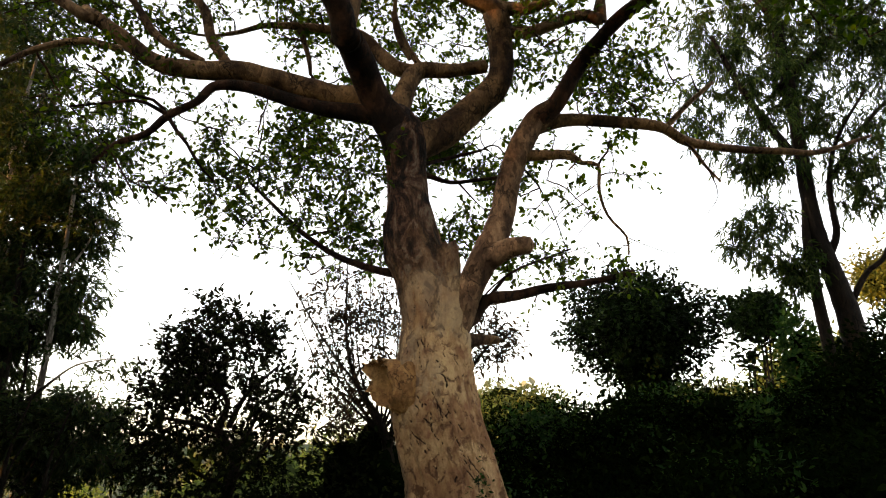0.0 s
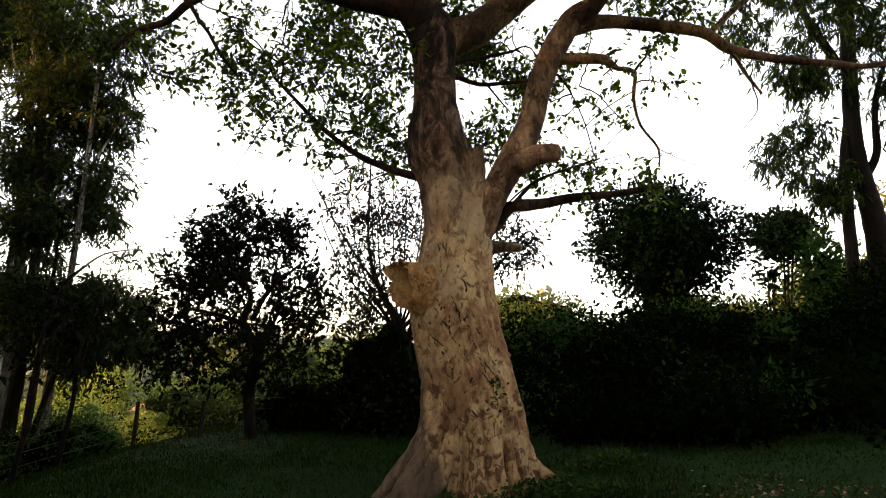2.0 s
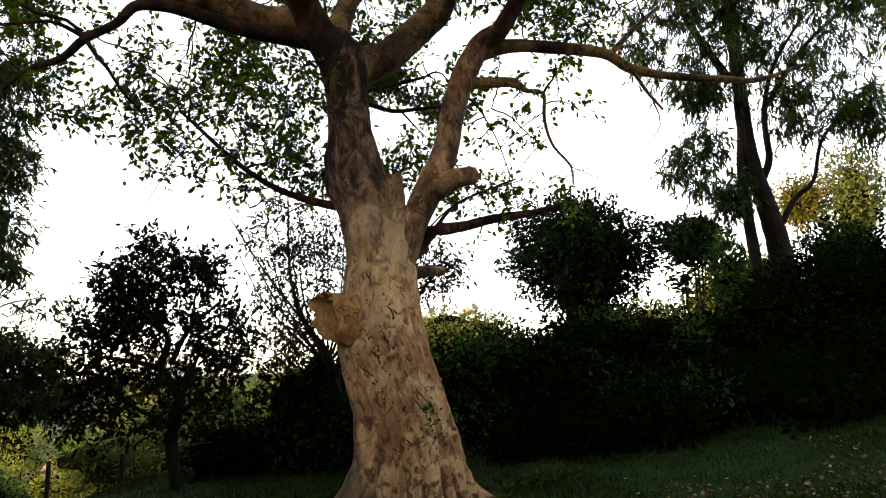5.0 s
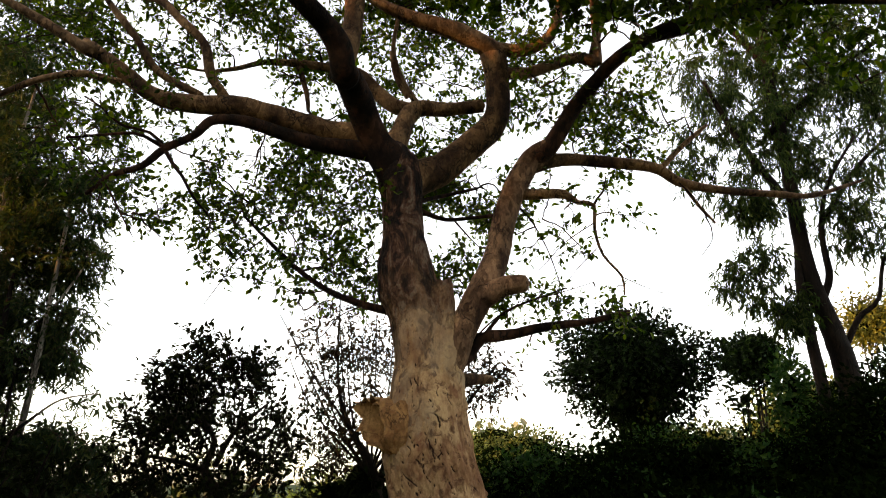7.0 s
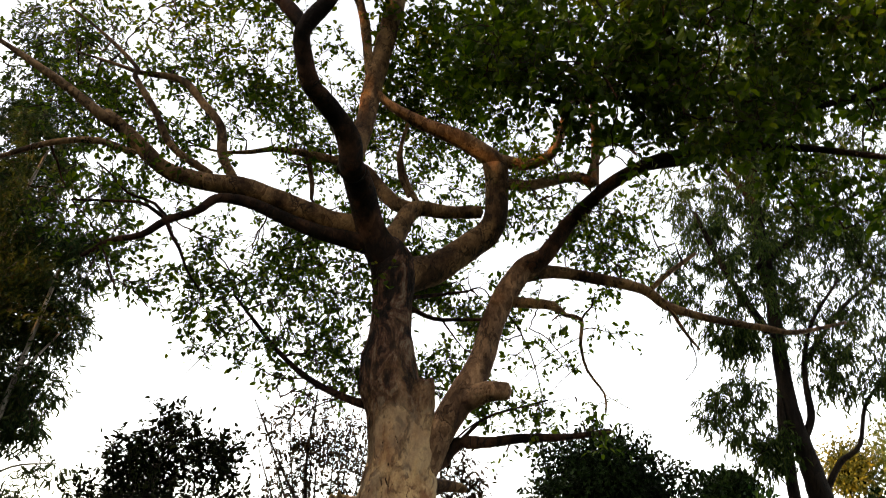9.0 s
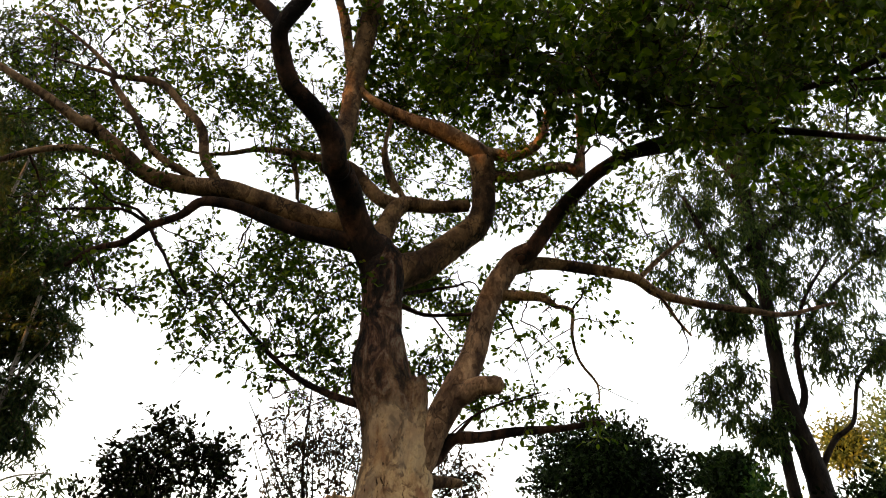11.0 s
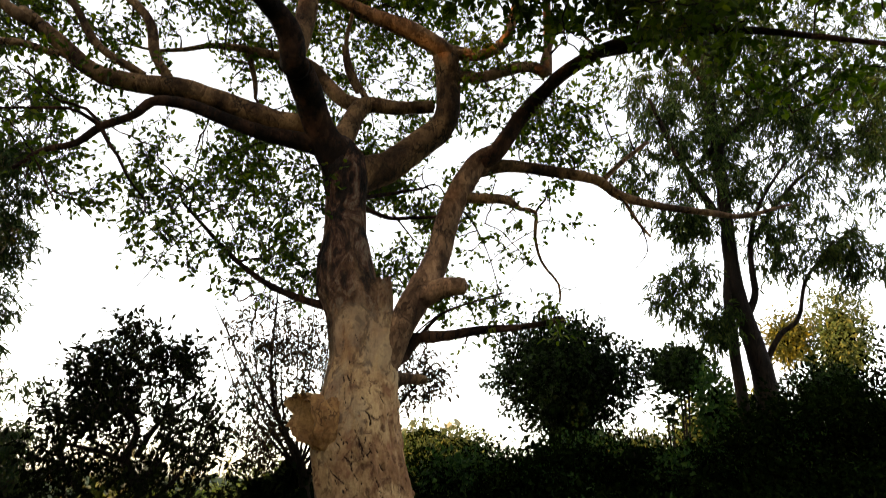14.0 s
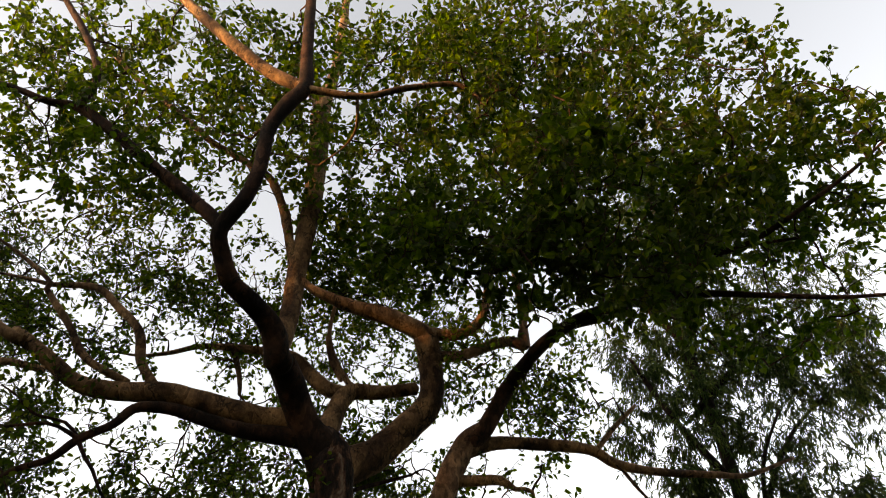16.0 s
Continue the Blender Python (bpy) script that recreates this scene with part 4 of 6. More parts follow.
    ("fine_twig", [(1.93, 7.85, 4.68, 0.007), (1.56, 7.90, 4.43, 0.006), (1.29, 7.95, 4.14, 0.004), (1.07, 8.00, 3.94, 0.003)]),
    ("fine_twig", [(1.94, 7.85, 4.34, 0.007), (1.70, 7.98, 4.10, 0.005), (1.50, 8.10, 3.83, 0.003)]),
    ("fine_twig", [(2.20, 7.80, 3.97, 0.006), (2.44, 7.83, 3.87, 0.005), (2.75, 7.87, 3.78, 0.004), (2.87, 7.90, 3.83, 0.003)]),
    ("fine_twig", [(2.97, 8.30, 5.72, 0.014), (3.41, 8.38, 5.31, 0.011), (3.60, 8.45, 5.02, 0.009), (3.69, 8.53, 4.76, 0.007), (3.52, 8.60, 4.50, 0.004)]),
    ("fine_twig", [(-2.31, 8.50, 4.66, 0.010), (-2.62, 8.43, 4.32, 0.008), (-2.79, 8.37, 3.99, 0.006), (-2.94, 8.30, 3.68, 0.004)]),
    ("fine_twig", [(-1.42, 8.40, 3.92, 0.010), (-1.76, 8.33, 3.85, 0.008), (-2.11, 8.27, 3.97, 0.006), (-2.46, 8.20, 4.02, 0.004)]),
    ("fine_twig", [(-0.93, 8.30, 3.70, 0.010), (-1.22, 8.20, 3.53, 0.008), (-1.46, 8.10, 3.22, 0.006), (-1.85, 8.00, 3.27, 0.004)]),
    ("fine_twig", [(0.43, 7.90, 3.21, 0.012), (0.71, 7.90, 3.48, 0.010), (1.05, 7.90, 3.66, 0.008), (1.43, 7.90, 3.77, 0.006), (1.88, 7.90, 3.92, 0.004)]),
    ("fine_twig", [(0.16, 8.10, 4.82, 0.014), (0.39, 8.20, 4.59, 0.010), (0.54, 8.30, 4.48, 0.006)]),
    ("hanging_twig", [(-3.24, 7.20, 5.29, 0.022), (-3.43, 7.16, 5.47, 0.020), (-3.69, 7.12, 5.52, 0.017), (-3.81, 7.08, 5.57, 0.015), (-3.99, 7.04, 5.73, 0.012), (-4.19, 7.00, 5.85, 0.010)]),
    ("hanging_twig", [(-3.92, 7.20, 4.93, 0.014), (-3.64, 7.25, 4.46, 0.009), (-3.49, 7.30, 4.21, 0.005)]),
]
wood, girth = [], []
for k, (name, rows) in enumerate(BOUGHS):
    thick = max(r[3] for r in rows)
    v, f = tube(rows, 16 if thick > 0.12 else 10 if thick > 0.05 else 7, 0.07 if thick > 0.1 else 0.1, 0.10, k * 3.7, knots=0.12)
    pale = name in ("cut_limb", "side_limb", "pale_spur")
    # Limbs that stand dark against the sky take the blackened silhouette bark
    part("limb" if thick > 0.1 else "branch", mesh_of(name, v, f), PALE_LIMB if pale else SILHOUETTE_BARK if name.startswith(("dark", "hanging", "inner", "low", "over", "fine", "reach")) else LIMB_BARK, tree)
    path = smooth_path(rows, 0.12)
    skip = int(len(path) * (0.25 if thick > 0.1 else 0.0))
    wood.append(path[skip:, :3])
    girth.append(path[skip:, 3])
wood, girth = np.vstack(wood), np.concatenate(girth)


def sawn_stub(rows, name, label, face_label, mat):
    """A short sawn-off limb with a pale cut face."""
    v, f = tube(rows, 22, 0.03, 0.16, 4.0, cap=False, knots=0.2)
    v[-22:] += rng.normal(size=(22, 3)) * 0.02 + np.outer(rng.normal(size=22) * 0.028, unit(np.array(rows[-1][:3]) - np.array(rows[-2][:3])))
    stub = part(name, mesh_of(name, v, f), mat, tree, label)
    rim = v[-22:]
    mid = rim.mean(0)
    pull = rows[-1][:3] - np.array(rows[-2][:3])
    pull = pull / np.linalg.norm(pull)
    rings = [rim, mid + (rim - mid) * 0.93 + pull * 0.012, mid + (rim - mid) * 0.5 + pull * 0.02, mid + (rim - mid) * 0.05 + pull * 0.012]
    cv = np.vstack(rings)
    cv[22:] += rng.normal(size=(66, 3)) * 0.006
    a, b = np.meshgrid(np.arange(3), np.arange(22), indexing="ij")
    cf = np.stack([a * 22 + b, a * 22 + (b + 1) % 22, (a + 1) * 22 + (b + 1) % 22, (a + 1) * 22 + b], -1).reshape(-1, 4)
    part("cut_face", mesh_of("cut_face", cv, cf), CUT_WOOD, stub, face_label)




def wedge_stub():
    """The stump of a sawn limb: flat on top, tapering below, cut on the slant towards the path."""
    n, m = 26, 36
    v = np.empty((n, m, 3))
    for a in range(n):
        for b in range(m):
            ph = 2 * math.pi * b / m
            up = math.copysign(abs(math.sin(ph)) ** 0.6, math.sin(ph))
            deep = math.copysign(abs(math.cos(ph)) ** 0.75, math.cos(ph))
            s = a / (n - 1) * (0.80 + 0.20 * deep)
            top = 2.46 + 0.03 * s - 0.03 * math.sin(math.pi * s)
            base = 1.78 + 0.20 * s
            reach = 1.0 - 0.17 * math.exp(-((up - 0.05) / 0.22) ** 2) - 0.30 * max(0.0, -0.15 - up)
            q = Vector((s * 2.2, deep * 1.5, up * 1.5))
            lump = 1 + 0.20 * noise.noise(q * 1.7) + 0.09 * noise.noise(q * 5.0)
            z = (top + base) / 2 + (top - base) / 2 * up * lump
            v[a, b] = (-0.14 - 0.80 * s * reach, 7.67 - 0.05 * s + (0.10 + 0.13 * min(1.0, s / 0.35) - 0.05 * s) * deep * lump, z)
    v[-1, :, 0] += 0.035 * trunk_rng.normal(size=m)
    v[-1, :, 2] += 0.022 * trunk_rng.normal(size=m)
    a, b = np.meshgrid(np.arange(n - 1), np.arange(m), indexing="ij")
    f = np.stack([a * m + b, a * m + (b + 1) % m, (a + 1) * m + (b + 1) % m, (a + 1) * m + b], -1).reshape(-1, 4)
    stub = part("sawn_stub", mesh_of("sawn_stub", v.reshape(-1, 3), f), STAINED, tree, "thick sawn-off limb with raw ochre wood")
    rim = v[-1]
    mid = rim.mean(0)
    out = np.array([-0.55, -0.8, 0.0])
    rings = [mid + (rim - mid) * k + out * h for k, h in ((1.0, 0.0), (0.94, 0.012), (0.7, 0.02), (0.4, 0.012), (0.05, 0.016))]
    cv = np.vstack(rings)
    cv[m:] += out * 0.008 * trunk_rng.normal(size=(4 * m, 1))
    a, b = np.meshgrid(np.arange(4), np.arange(m), indexing="ij")
    cf = np.stack([a * m + b, a * m + (b + 1) % m, (a + 1) * m + (b + 1) % m, (a + 1) * m + b], -1).reshape(-1, 4)
    part("cut_face", mesh_of("cut_face", cv, cf), CUT_WOOD, stub, "ragged ochre sawn face")


wedge_stub()
sawn_stub([(0.0, 7.86, 2.4, 0.32), (0.04, 7.80, 3.0, 0.26), (0.05, 7.74, 3.4, 0.175), (0.055, 7.70, 3.68, 0.14), (0.06, 7.68, 3.84, 0.13)], "broken_stub", "upright broken stub", "weathered broken end", TRUNK_BARK)

CROWN = [  # centre, radii, number of twigs
    ((-1.95, 8.4, 4.9), (1.75, 1.1, 1.0), 190), ((-3.5, 7.8, 4.9), (0.9, 0.7, 0.55), 40), ((-1.3, 8.7, 4.2), (1.3, 0.8, 0.7), 90), ((-3.9, 7.5, 5.7), (1.5, 1.0, 0.8), 75),
    ((-4.0, 8.3, 8.5), (3.1, 1.1, 1.6), 500), ((-0.6, 9.6, 8.3), (2.4, 1.0, 1.8), 480), ((1.9, 8.3, 6.9), (1.3, 0.9, 0.9), 110),
    ((0.1, 9.3, 5.9), (0.6, 0.6, 0.5), 95), ((0.9, 9.2, 5.5), (0.7, 0.5, 0.5), 50), ((1.7, 8.2, 4.9), (1.0, 0.7, 0.6), 30), ((1.5, 8.1, 3.6), (1.1, 0.4, 0.4), 34),
    ((2.6, 8.4, 6.2), (1.1, 0.8, 0.6), 75), ((0.5, 9.0, 4.3), (0.5, 0.5, 0.6), 60), ((-1.6, 9.2, 6.0), (1.7, 0.7, 0.9), 140),
]
OVERHEAD = [
    ((-4.2, 6.9, 11.4), (3.6, 1.3, 2.8), 500), ((0.3, 7.0, 11.4), (2.9, 1.4, 2.7), 440), ((2.6, 5.4, 7.2), (2.4, 1.3, 1.4), 460), ((4.3, 5.5, 8.9), (2.7, 1.5, 2.2), 400),
    ((5.8, 5.2, 7.7), (1.7, 1.2, 1.5), 70), ((1.6, 5.5, 9.8), (1.4, 1.2, 1.6), 190), ((1.2, 6.0, 7.2), (1.5, 0.9, 0.8), 160), ((-0.3, 8.6, 9.4), (1.3, 0.9, 1.3), 190), ((3.0, 5.8, 11.6), (2.5, 1.2, 1.2), 200), ((4.7, 6.2, 6.3), (1.4, 0.7, 0.5), 40), ((-3.2, 5.6, 8.6), (1.6, 0.8, 1.2), 60),
]
bare, bare_r = grow(wood, girth, in_volumes([(c, r, max(6, n // 7)) for c, r, n in CROWN + OVERHEAD], spare=1.0), thin=0.011)
part("branchwork", mesh_of("branchwork", *strands(bare, bare_r, 5)), SILHOUETTE_BARK, tree, kind="stuff")
wood, girth = np.vstack([wood, bare[:, 1:].reshape(-1, 3)]), np.concatenate([girth, bare_r[:, 1:].ravel()])
paths, radii = grow(wood, girth, in_volumes(CROWN, spare=2.0), thin=0.0065)
shoots, leaves = sprays(paths, 4, 4, 0.27, 0.25, 0.082, 0.6, "broad")
paths2, radii2 = grow(wood, girth, in_volumes(OVERHEAD, spare=2.2), thin=0.005)
shoots2, leaves2 = sprays(paths2, 5, 4, 0.30, 0.25, 0.106, 0.64, "broad")
leaves = joined([leaves, leaves2])
part("twig_spread", mesh_of("twig_spread", *joined([strands(paths, radii, 3), shoots, strands(paths2, radii2, 3), shoots2])), TWIG_BARK, tree, kind="stuff")
part("crown", mesh_of("crown", *leaves, smooth=False), FIG_LEAF, tree, "loose crown of broad green leaves", "stuff")


# ---- other trees and shrubs ----
def grown_tree(name, label, base, limbs, volumes, bark, leaf, spray, group="", sides=9, thin=0.004, droop=0.0, rough=0.1, spare=2.2):
    """A tree of given limbs whose twigs and leaves fill the given volumes."""
    top = thing(name, base, label, "tree", group)
    nodes, sizes = [], []
    for k, rows in enumerate(limbs):
        v, f = tube(rows, sides, 0.15, rough, k * 2.3 + base[0], knots=0.15)
        part("trunk" if k == 0 else "limb", mesh_of("limb", v, f), bark, top)
        path = smooth_path(rows, 0.25)
        nodes.append(path[len(path) // 4:, :3])
        sizes.append(path[len(path) // 4:, 3])
    paths, radii = grow(np.vstack(nodes), np.concatenate(sizes), in_volumes(volumes, spare=spare), droop, thin)
    shoots, leaves = sprays(paths, **spray)
    part("twig_spread", mesh_of("twig_spread", *joined([strands(paths, radii, 3), shoots])), bark if bark is not PALE_BARK else TWIG_BARK, top, kind="stuff")
    part("crown", mesh_of("crown", *leaves, smooth=False), leaf, top, kind="stuff")
    return top


def on_ground(x, y):
    return (x, y, float(ground_z(x, y)))


GUM = dict(shoots=4, per=8, reach=0.44, droop=1.1, size=0.18, ratio=0.22, kind="narrow", spread=0.75, fall=0.5)
# the dark gum on the bank
gx_, gy_ = 9.2, 15.0
grown_tree("gum_tree", "tall dark gum tree with hanging narrow leaves behind the hedge", on_ground(gx_, gy_),
    [[(9.3, 15, 0.6, 0.34), (9.2, 15, 2.8, 0.29), (9.13, 15, 3.9, 0.27), (9.06, 15, 4.5, 0.25), (8.89, 15, 5.29, 0.23), (8.74, 15, 5.82, 0.21), (8.66, 15, 6.37, 0.19), (8.61, 15, 7.06, 0.18), (8.60, 15, 7.93, 0.165), (8.58, 15, 9.6, 0.15), (8.5, 15, 12.5, 0.14), (8.8, 15, 16.0, 0.10), (9.3, 15, 19.5, 0.05)],
     [(8.62, 15, 2.4, 0.15), (8.47, 15, 4.5, 0.13), (8.44, 15, 5.28, 0.12), (8.41, 15, 6.1, 0.10), (8.5, 15, 7.0, 0.07)],
     [(8.82, 15, 5.6, 0.10), (9.07, 14.9, 6.2, 0.085), (9.0, 14.8, 6.9, 0.07), (9.02, 14.7, 7.6, 0.06), (9.3, 14.6, 8.5, 0.045), (10.0, 14.4, 9.6, 0.03)],
     [(9.1, 15, 4.4, 0.08), (9.5, 14.8, 5.2, 0.065), (9.9, 14.6, 5.6, 0.05), (10.2, 14.5, 6.6, 0.04), (11.0, 14.3, 7.5, 0.02)],
     [(8.4, 15, 8.2, 0.10), (7.4, 14.8, 9.6, 0.08), (6.6, 14.6, 11.2, 0.05)], [(8.3, 15, 10.0, 0.10), (9.6, 15.2, 11.2, 0.08), (11.0, 15.1, 12.4, 0.06), (12.8, 14.9, 13.6, 0.03)], [(9.0, 14.8, 7.4, 0.07), (10.4, 14.8, 9.2, 0.05), (12.2, 14.8, 10.6, 0.03)],
     [(8.4, 15, 12.0, 0.09), (7.2, 15.1, 14.2, 0.06), (6.6, 15.1, 16.0, 0.03)], [(8.5, 15, 13.5, 0.09), (10.2, 14.8, 15.5, 0.06), (11.6, 14.8, 17.0, 0.03)]],
    [((7.4, 14.8, 9.6), (1.7, 1.4, 2.0), 190), ((9.8, 14.9, 9.8), (1.9, 1.4, 1.6), 140), ((8.4, 15, 12.5), (2.6, 1.6, 2.2), 360), ((10.8, 15, 13.5), (2.0, 1.5, 2.2), 85),
     ((8.6, 15, 16.5), (2.8, 1.8, 2.4), 300), ((7.2, 14.6, 6.2), (0.9, 0.6, 0.9), 60), ((8.0, 14.7, 5.5), (0.45, 0.4, 0.8), 45), ((7.7, 14.7, 7.9), (0.9, 0.6, 0.5), 35), ((9.6, 14.7, 7.6), (0.9, 0.7, 0.7), 30), ((10.8, 14.4, 7.7), (1.6, 0.8, 0.8), 60), ((9.2, 15, 19.2), (2.0, 1.5, 1.6), 140), ((12.4, 14.8, 10.8), (1.8, 1.2, 2.0), 175), ((10.6, 14.8, 11.4), (1.4, 1.0, 1.4), 75), ((13.6, 14.8, 12.2), (1.3, 1.0, 1.4), 80), ((13.0, 14.8, 14.5), (1.8, 1.2, 2.2), 90), ((11.0, 14.6, 7.2), (1.9, 0.9, 0.6), 55)],
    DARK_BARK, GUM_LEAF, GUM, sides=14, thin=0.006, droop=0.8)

# the stand of slim pale gums by the fence
WISP = dict(shoots=5, per=9, reach=0.48, droop=0.5, size=0.16, ratio=0.26, kind="narrow", spread=0.8, fall=0.35)
slim = grown_tree("gum_tree", "slim pale-stemmed tree with dense dark feathery leaves by the fence", on_ground(-8.0, 13.2),
    [[(-8.1, 13.2, -2.6, 0.13), (-7.9, 13.1, -0.2, 0.10), (-7.72, 13.0, 1.6, 0.075), (-7.65, 13.0, 2.64, 0.062), (-7.61, 13.0, 3.94, 0.052), (-7.6, 13.0, 5.14, 0.045), (-7.7, 13.2, 7.0, 0.035), (-7.8, 13.4, 8.6, 0.02)],
     [(-8.9, 13.5, -2.4, 0.15), (-9.0, 13.5, 2.0, 0.11), (-9.07, 13.5, 4.5, 0.09), (-9.21, 13.5, 5.83, 0.07), (-9.31, 13.5, 6.85, 0.055), (-9.34, 13.5, 7.97, 0.045), (-9.2, 13.5, 10.0, 0.03)],
     [(-9.23, 13.5, 6.5, 0.035), (-8.9, 13.4, 6.85, 0.026), (-8.57, 13.3, 7.17, 0.016), (-8.3, 13.2, 7.5, 0.008)], [(-9.3, 13.5, 6.9, 0.03), (-9.1, 13.4, 7.5, 0.02), (-9.0, 13.4, 8.2, 0.01)], [(-9.2, 13.5, 6.0, 0.03), (-9.6, 13.4, 6.9, 0.02), (-9.8, 13.4, 7.6, 0.01)],
     [(-7.66, 13.0, 2.5, 0.03), (-7.1, 13.1, 3.0, 0.02), (-6.4, 13.2, 3.15, 0.008)], [(-7.72, 13.0, 1.5, 0.035), (-7.2, 13.0, 2.1, 0.024), (-6.6, 13.1, 2.4, 0.012)], [(-7.62, 13.0, 3.5, 0.03), (-8.1, 13.2, 4.2, 0.02), (-8.4, 13.3, 4.8, 0.01)], [(-7.61, 13.0, 4.6, 0.03), (-7.3, 13.2, 5.4, 0.02), (-7.1, 13.3, 6.0, 0.01)]],
    [((-8.51, 13.4, 5.68), (1.29, 0.8, 0.53), 79), ((-7.49, 13.4, 5.92), (0.83, 0.8, 0.41), 39), ((-8.58, 13.4, 4.72), (1.04, 0.8, 0.46), 56), ((-7.42, 13.4, 4.65), (0.69, 0.8, 0.40), 32),
     ((-8.22, 13.4, 3.90), (1.02, 0.8, 0.34), 43), ((-7.44, 13.4, 4.02), (0.57, 0.8, 0.28), 18), ((-8.43, 13.4, 3.11), (0.45, 0.8, 0.28), 14), ((-6.70, 13.4, 3.11), (0.61, 0.8, 0.08), 6),
     ((-7.84, 13.4, 2.24), (0.99, 0.8, 0.44), 56), ((-6.75, 13.4, 2.30), (0.77, 0.8, 0.38), 39), ((-7.83, 13.4, 1.51), (1.19, 0.8, 0.49), 79), ((-6.53, 13.4, 1.51), (0.65, 0.8, 0.49), 43),
     ((-7.60, 13.4, 0.95), (0.9, 0.8, 0.3), 22), ((-8.92, 13.4, 6.68), (1.20, 0.8, 0.60), 48), ((-7.86, 13.4, 6.80), (1.08, 0.8, 0.54), 39), ((-7.45, 13.4, 7.32), (0.73, 0.8, 0.48), 22),
     ((-8.87, 13.4, 7.85), (1.10, 0.8, 0.61), 30), ((-9.31, 13.4, 11.84), (1.48, 0.8, 0.94), 51), ((-9.38, 13.4, 10.28), (1.43, 0.8, 0.78), 44), ((-8.47, 13.4, 8.96), (1.39, 0.8, 0.63), 36),
     ((-9.02, 13.4, 7.98), (1.23, 0.8, 0.49), 26), ((-7.39, 13.4, 7.86), (0.86, 0.8, 0.49), 18), ((-7.21, 13.4, 8.97), (0.63, 0.8, 0.50), 12), ((-10.21, 13.4, 13.51), (1.67, 0.8, 0.83), 48)],
    PALE_BARK, WISP_LEAF, WISP, "gums by the fence", thin=0.005, droop=0.4, spare=1.7)
for rows in ([(-7.9, 12.5, -1.6, 0.10), (-7.86, 12.5, -0.9, 0.085), (-7.8, 12.5, 0.4, 0.07), (-7.75, 12.6, 2.2, 0.04), (-7.8, 12.7, 3.4, 0.015)], [(-7.78, 12.4, -1.5, 0.07), (-7.68, 12.4, -0.6, 0.055), (-7.45, 12.4, 0.4, 0.045), (-7.2, 12.5, 1.4, 0.025), (-7.0, 12.6, 2.1, 0.01)], [(-8.3, 12.6, -1.7, 0.14), (-8.22, 12.6, -0.2, 0.13), (-8.16, 12.6, 1.2, 0.11), (-8.2, 12.7, 3.4, 0.08), (-8.3, 12.8, 5.4, 0.03)]):
    x, y, z, _ = rows[0]
    grown_tree("gum_tree", "slim dark-stemmed young tree crowded among the gums", on_ground(x, y), [rows, [rows[3], tuple(c + d for c, d in zip(rows[3], (0.5, 0.1, 0.5, -0.02)))]],
        [((x + 0.1, y, 2.1), (0.9, 0.6, 0.5), 26), ((x - 0.2, y + 0.2, 3.6), (0.7, 0.5, 0.5), 18)], DARK_BARK, WISP_LEAF, WISP, "gums by the fence", thin=0.005, droop=0.4, spare=1.7)
broad = grown_tree("gum_tree", "tall gum with forked pale stem and feathery leaves", on_ground(-9.6, 14.5),
    [[(-9.9, 14.5, -2.8, 0.16), (-9.8, 14.5, -0.2, 0.14), (-9.7, 14.5, 3.0, 0.12), (-9.5, 14.5, 6.0, 0.10), (-9.35, 14.5, 8.6, 0.08), (-9.4, 14.5, 12.0, 0.05), (-9.5, 14.5, 14.5, 0.02)],
     [(-9.5, 14.5, 6.0, 0.05), (-8.9, 14.3, 7.2, 0.03), (-8.5, 14.2, 8.0, 0.015)], [(-9.45, 14.5, 6.6, 0.05), (-9.9, 14.4, 7.6, 0.03), (-10.4, 14.3, 8.6, 0.015)]],
    [((-9.9, 14.5, 5.2), (1.2, 1.0, 1.2), 130), ((-9.9, 14.5, 8.4), (1.4, 1.1, 1.5), 240), ((-10.6, 14.5, 11.4), (1.8, 1.3, 2.2), 340), ((-9.8, 14.0, 2.4), (1.4, 0.8, 0.9), 110)],
    PALE_BARK, WISP_LEAF, WISP, "gums by the fence", thin=0.005, droop=0.4, spare=3.4)
broad.location = on_ground(-10.8, 16.0)
# Unseen coarse gum, added and copied out of view to block sun and sky
SCREEN = dict(shoots=2, per=6, reach=0.6, droop=0.7, size=0.38, ratio=0.36, kind="narrow", spread=0.8, fall=0.35)
screen = grown_tree("gum_tree", "unseen gum with forked stem, added to block light", on_ground(-9.6, 14.5),
    [[(-9.9, 14.5, -2.8, 0.16), (-9.8, 14.5, -0.2, 0.14), (-9.5, 14.5, 6.0, 0.10), (-9.35, 14.5, 8.6, 0.08), (-9.4, 14.5, 12.0, 0.05), (-9.5, 14.5, 14.5, 0.02)],
     [(-9.5, 14.5, 6.0, 0.05), (-8.9, 14.3, 7.2, 0.03), (-8.5, 14.2, 8.0, 0.015)], [(-9.45, 14.5, 6.6, 0.05), (-9.9, 14.4, 7.6, 0.03), (-10.4, 14.3, 8.6, 0.015)]],
    [((-9.7, 14.5, 5.2), (1.3, 1.0, 1.3), 42), ((-9.7, 14.5, 8.4), (1.5, 1.1, 1.5), 68), ((-9.8, 14.5, 11.4), (1.8, 1.3, 2.2), 92), ((-9.8, 14.0, 2.4), (1.4, 0.8, 0.9), 28)],
    PALE_BARK, WISP_LEAF, SCREEN, "gums by the fence", sides=6, thin=0.008, droop=0.4, spare=1.6)
screen.location = on_ground(-11.5, 1.5)
screen.scale = (1.0, 1.0, 0.74)
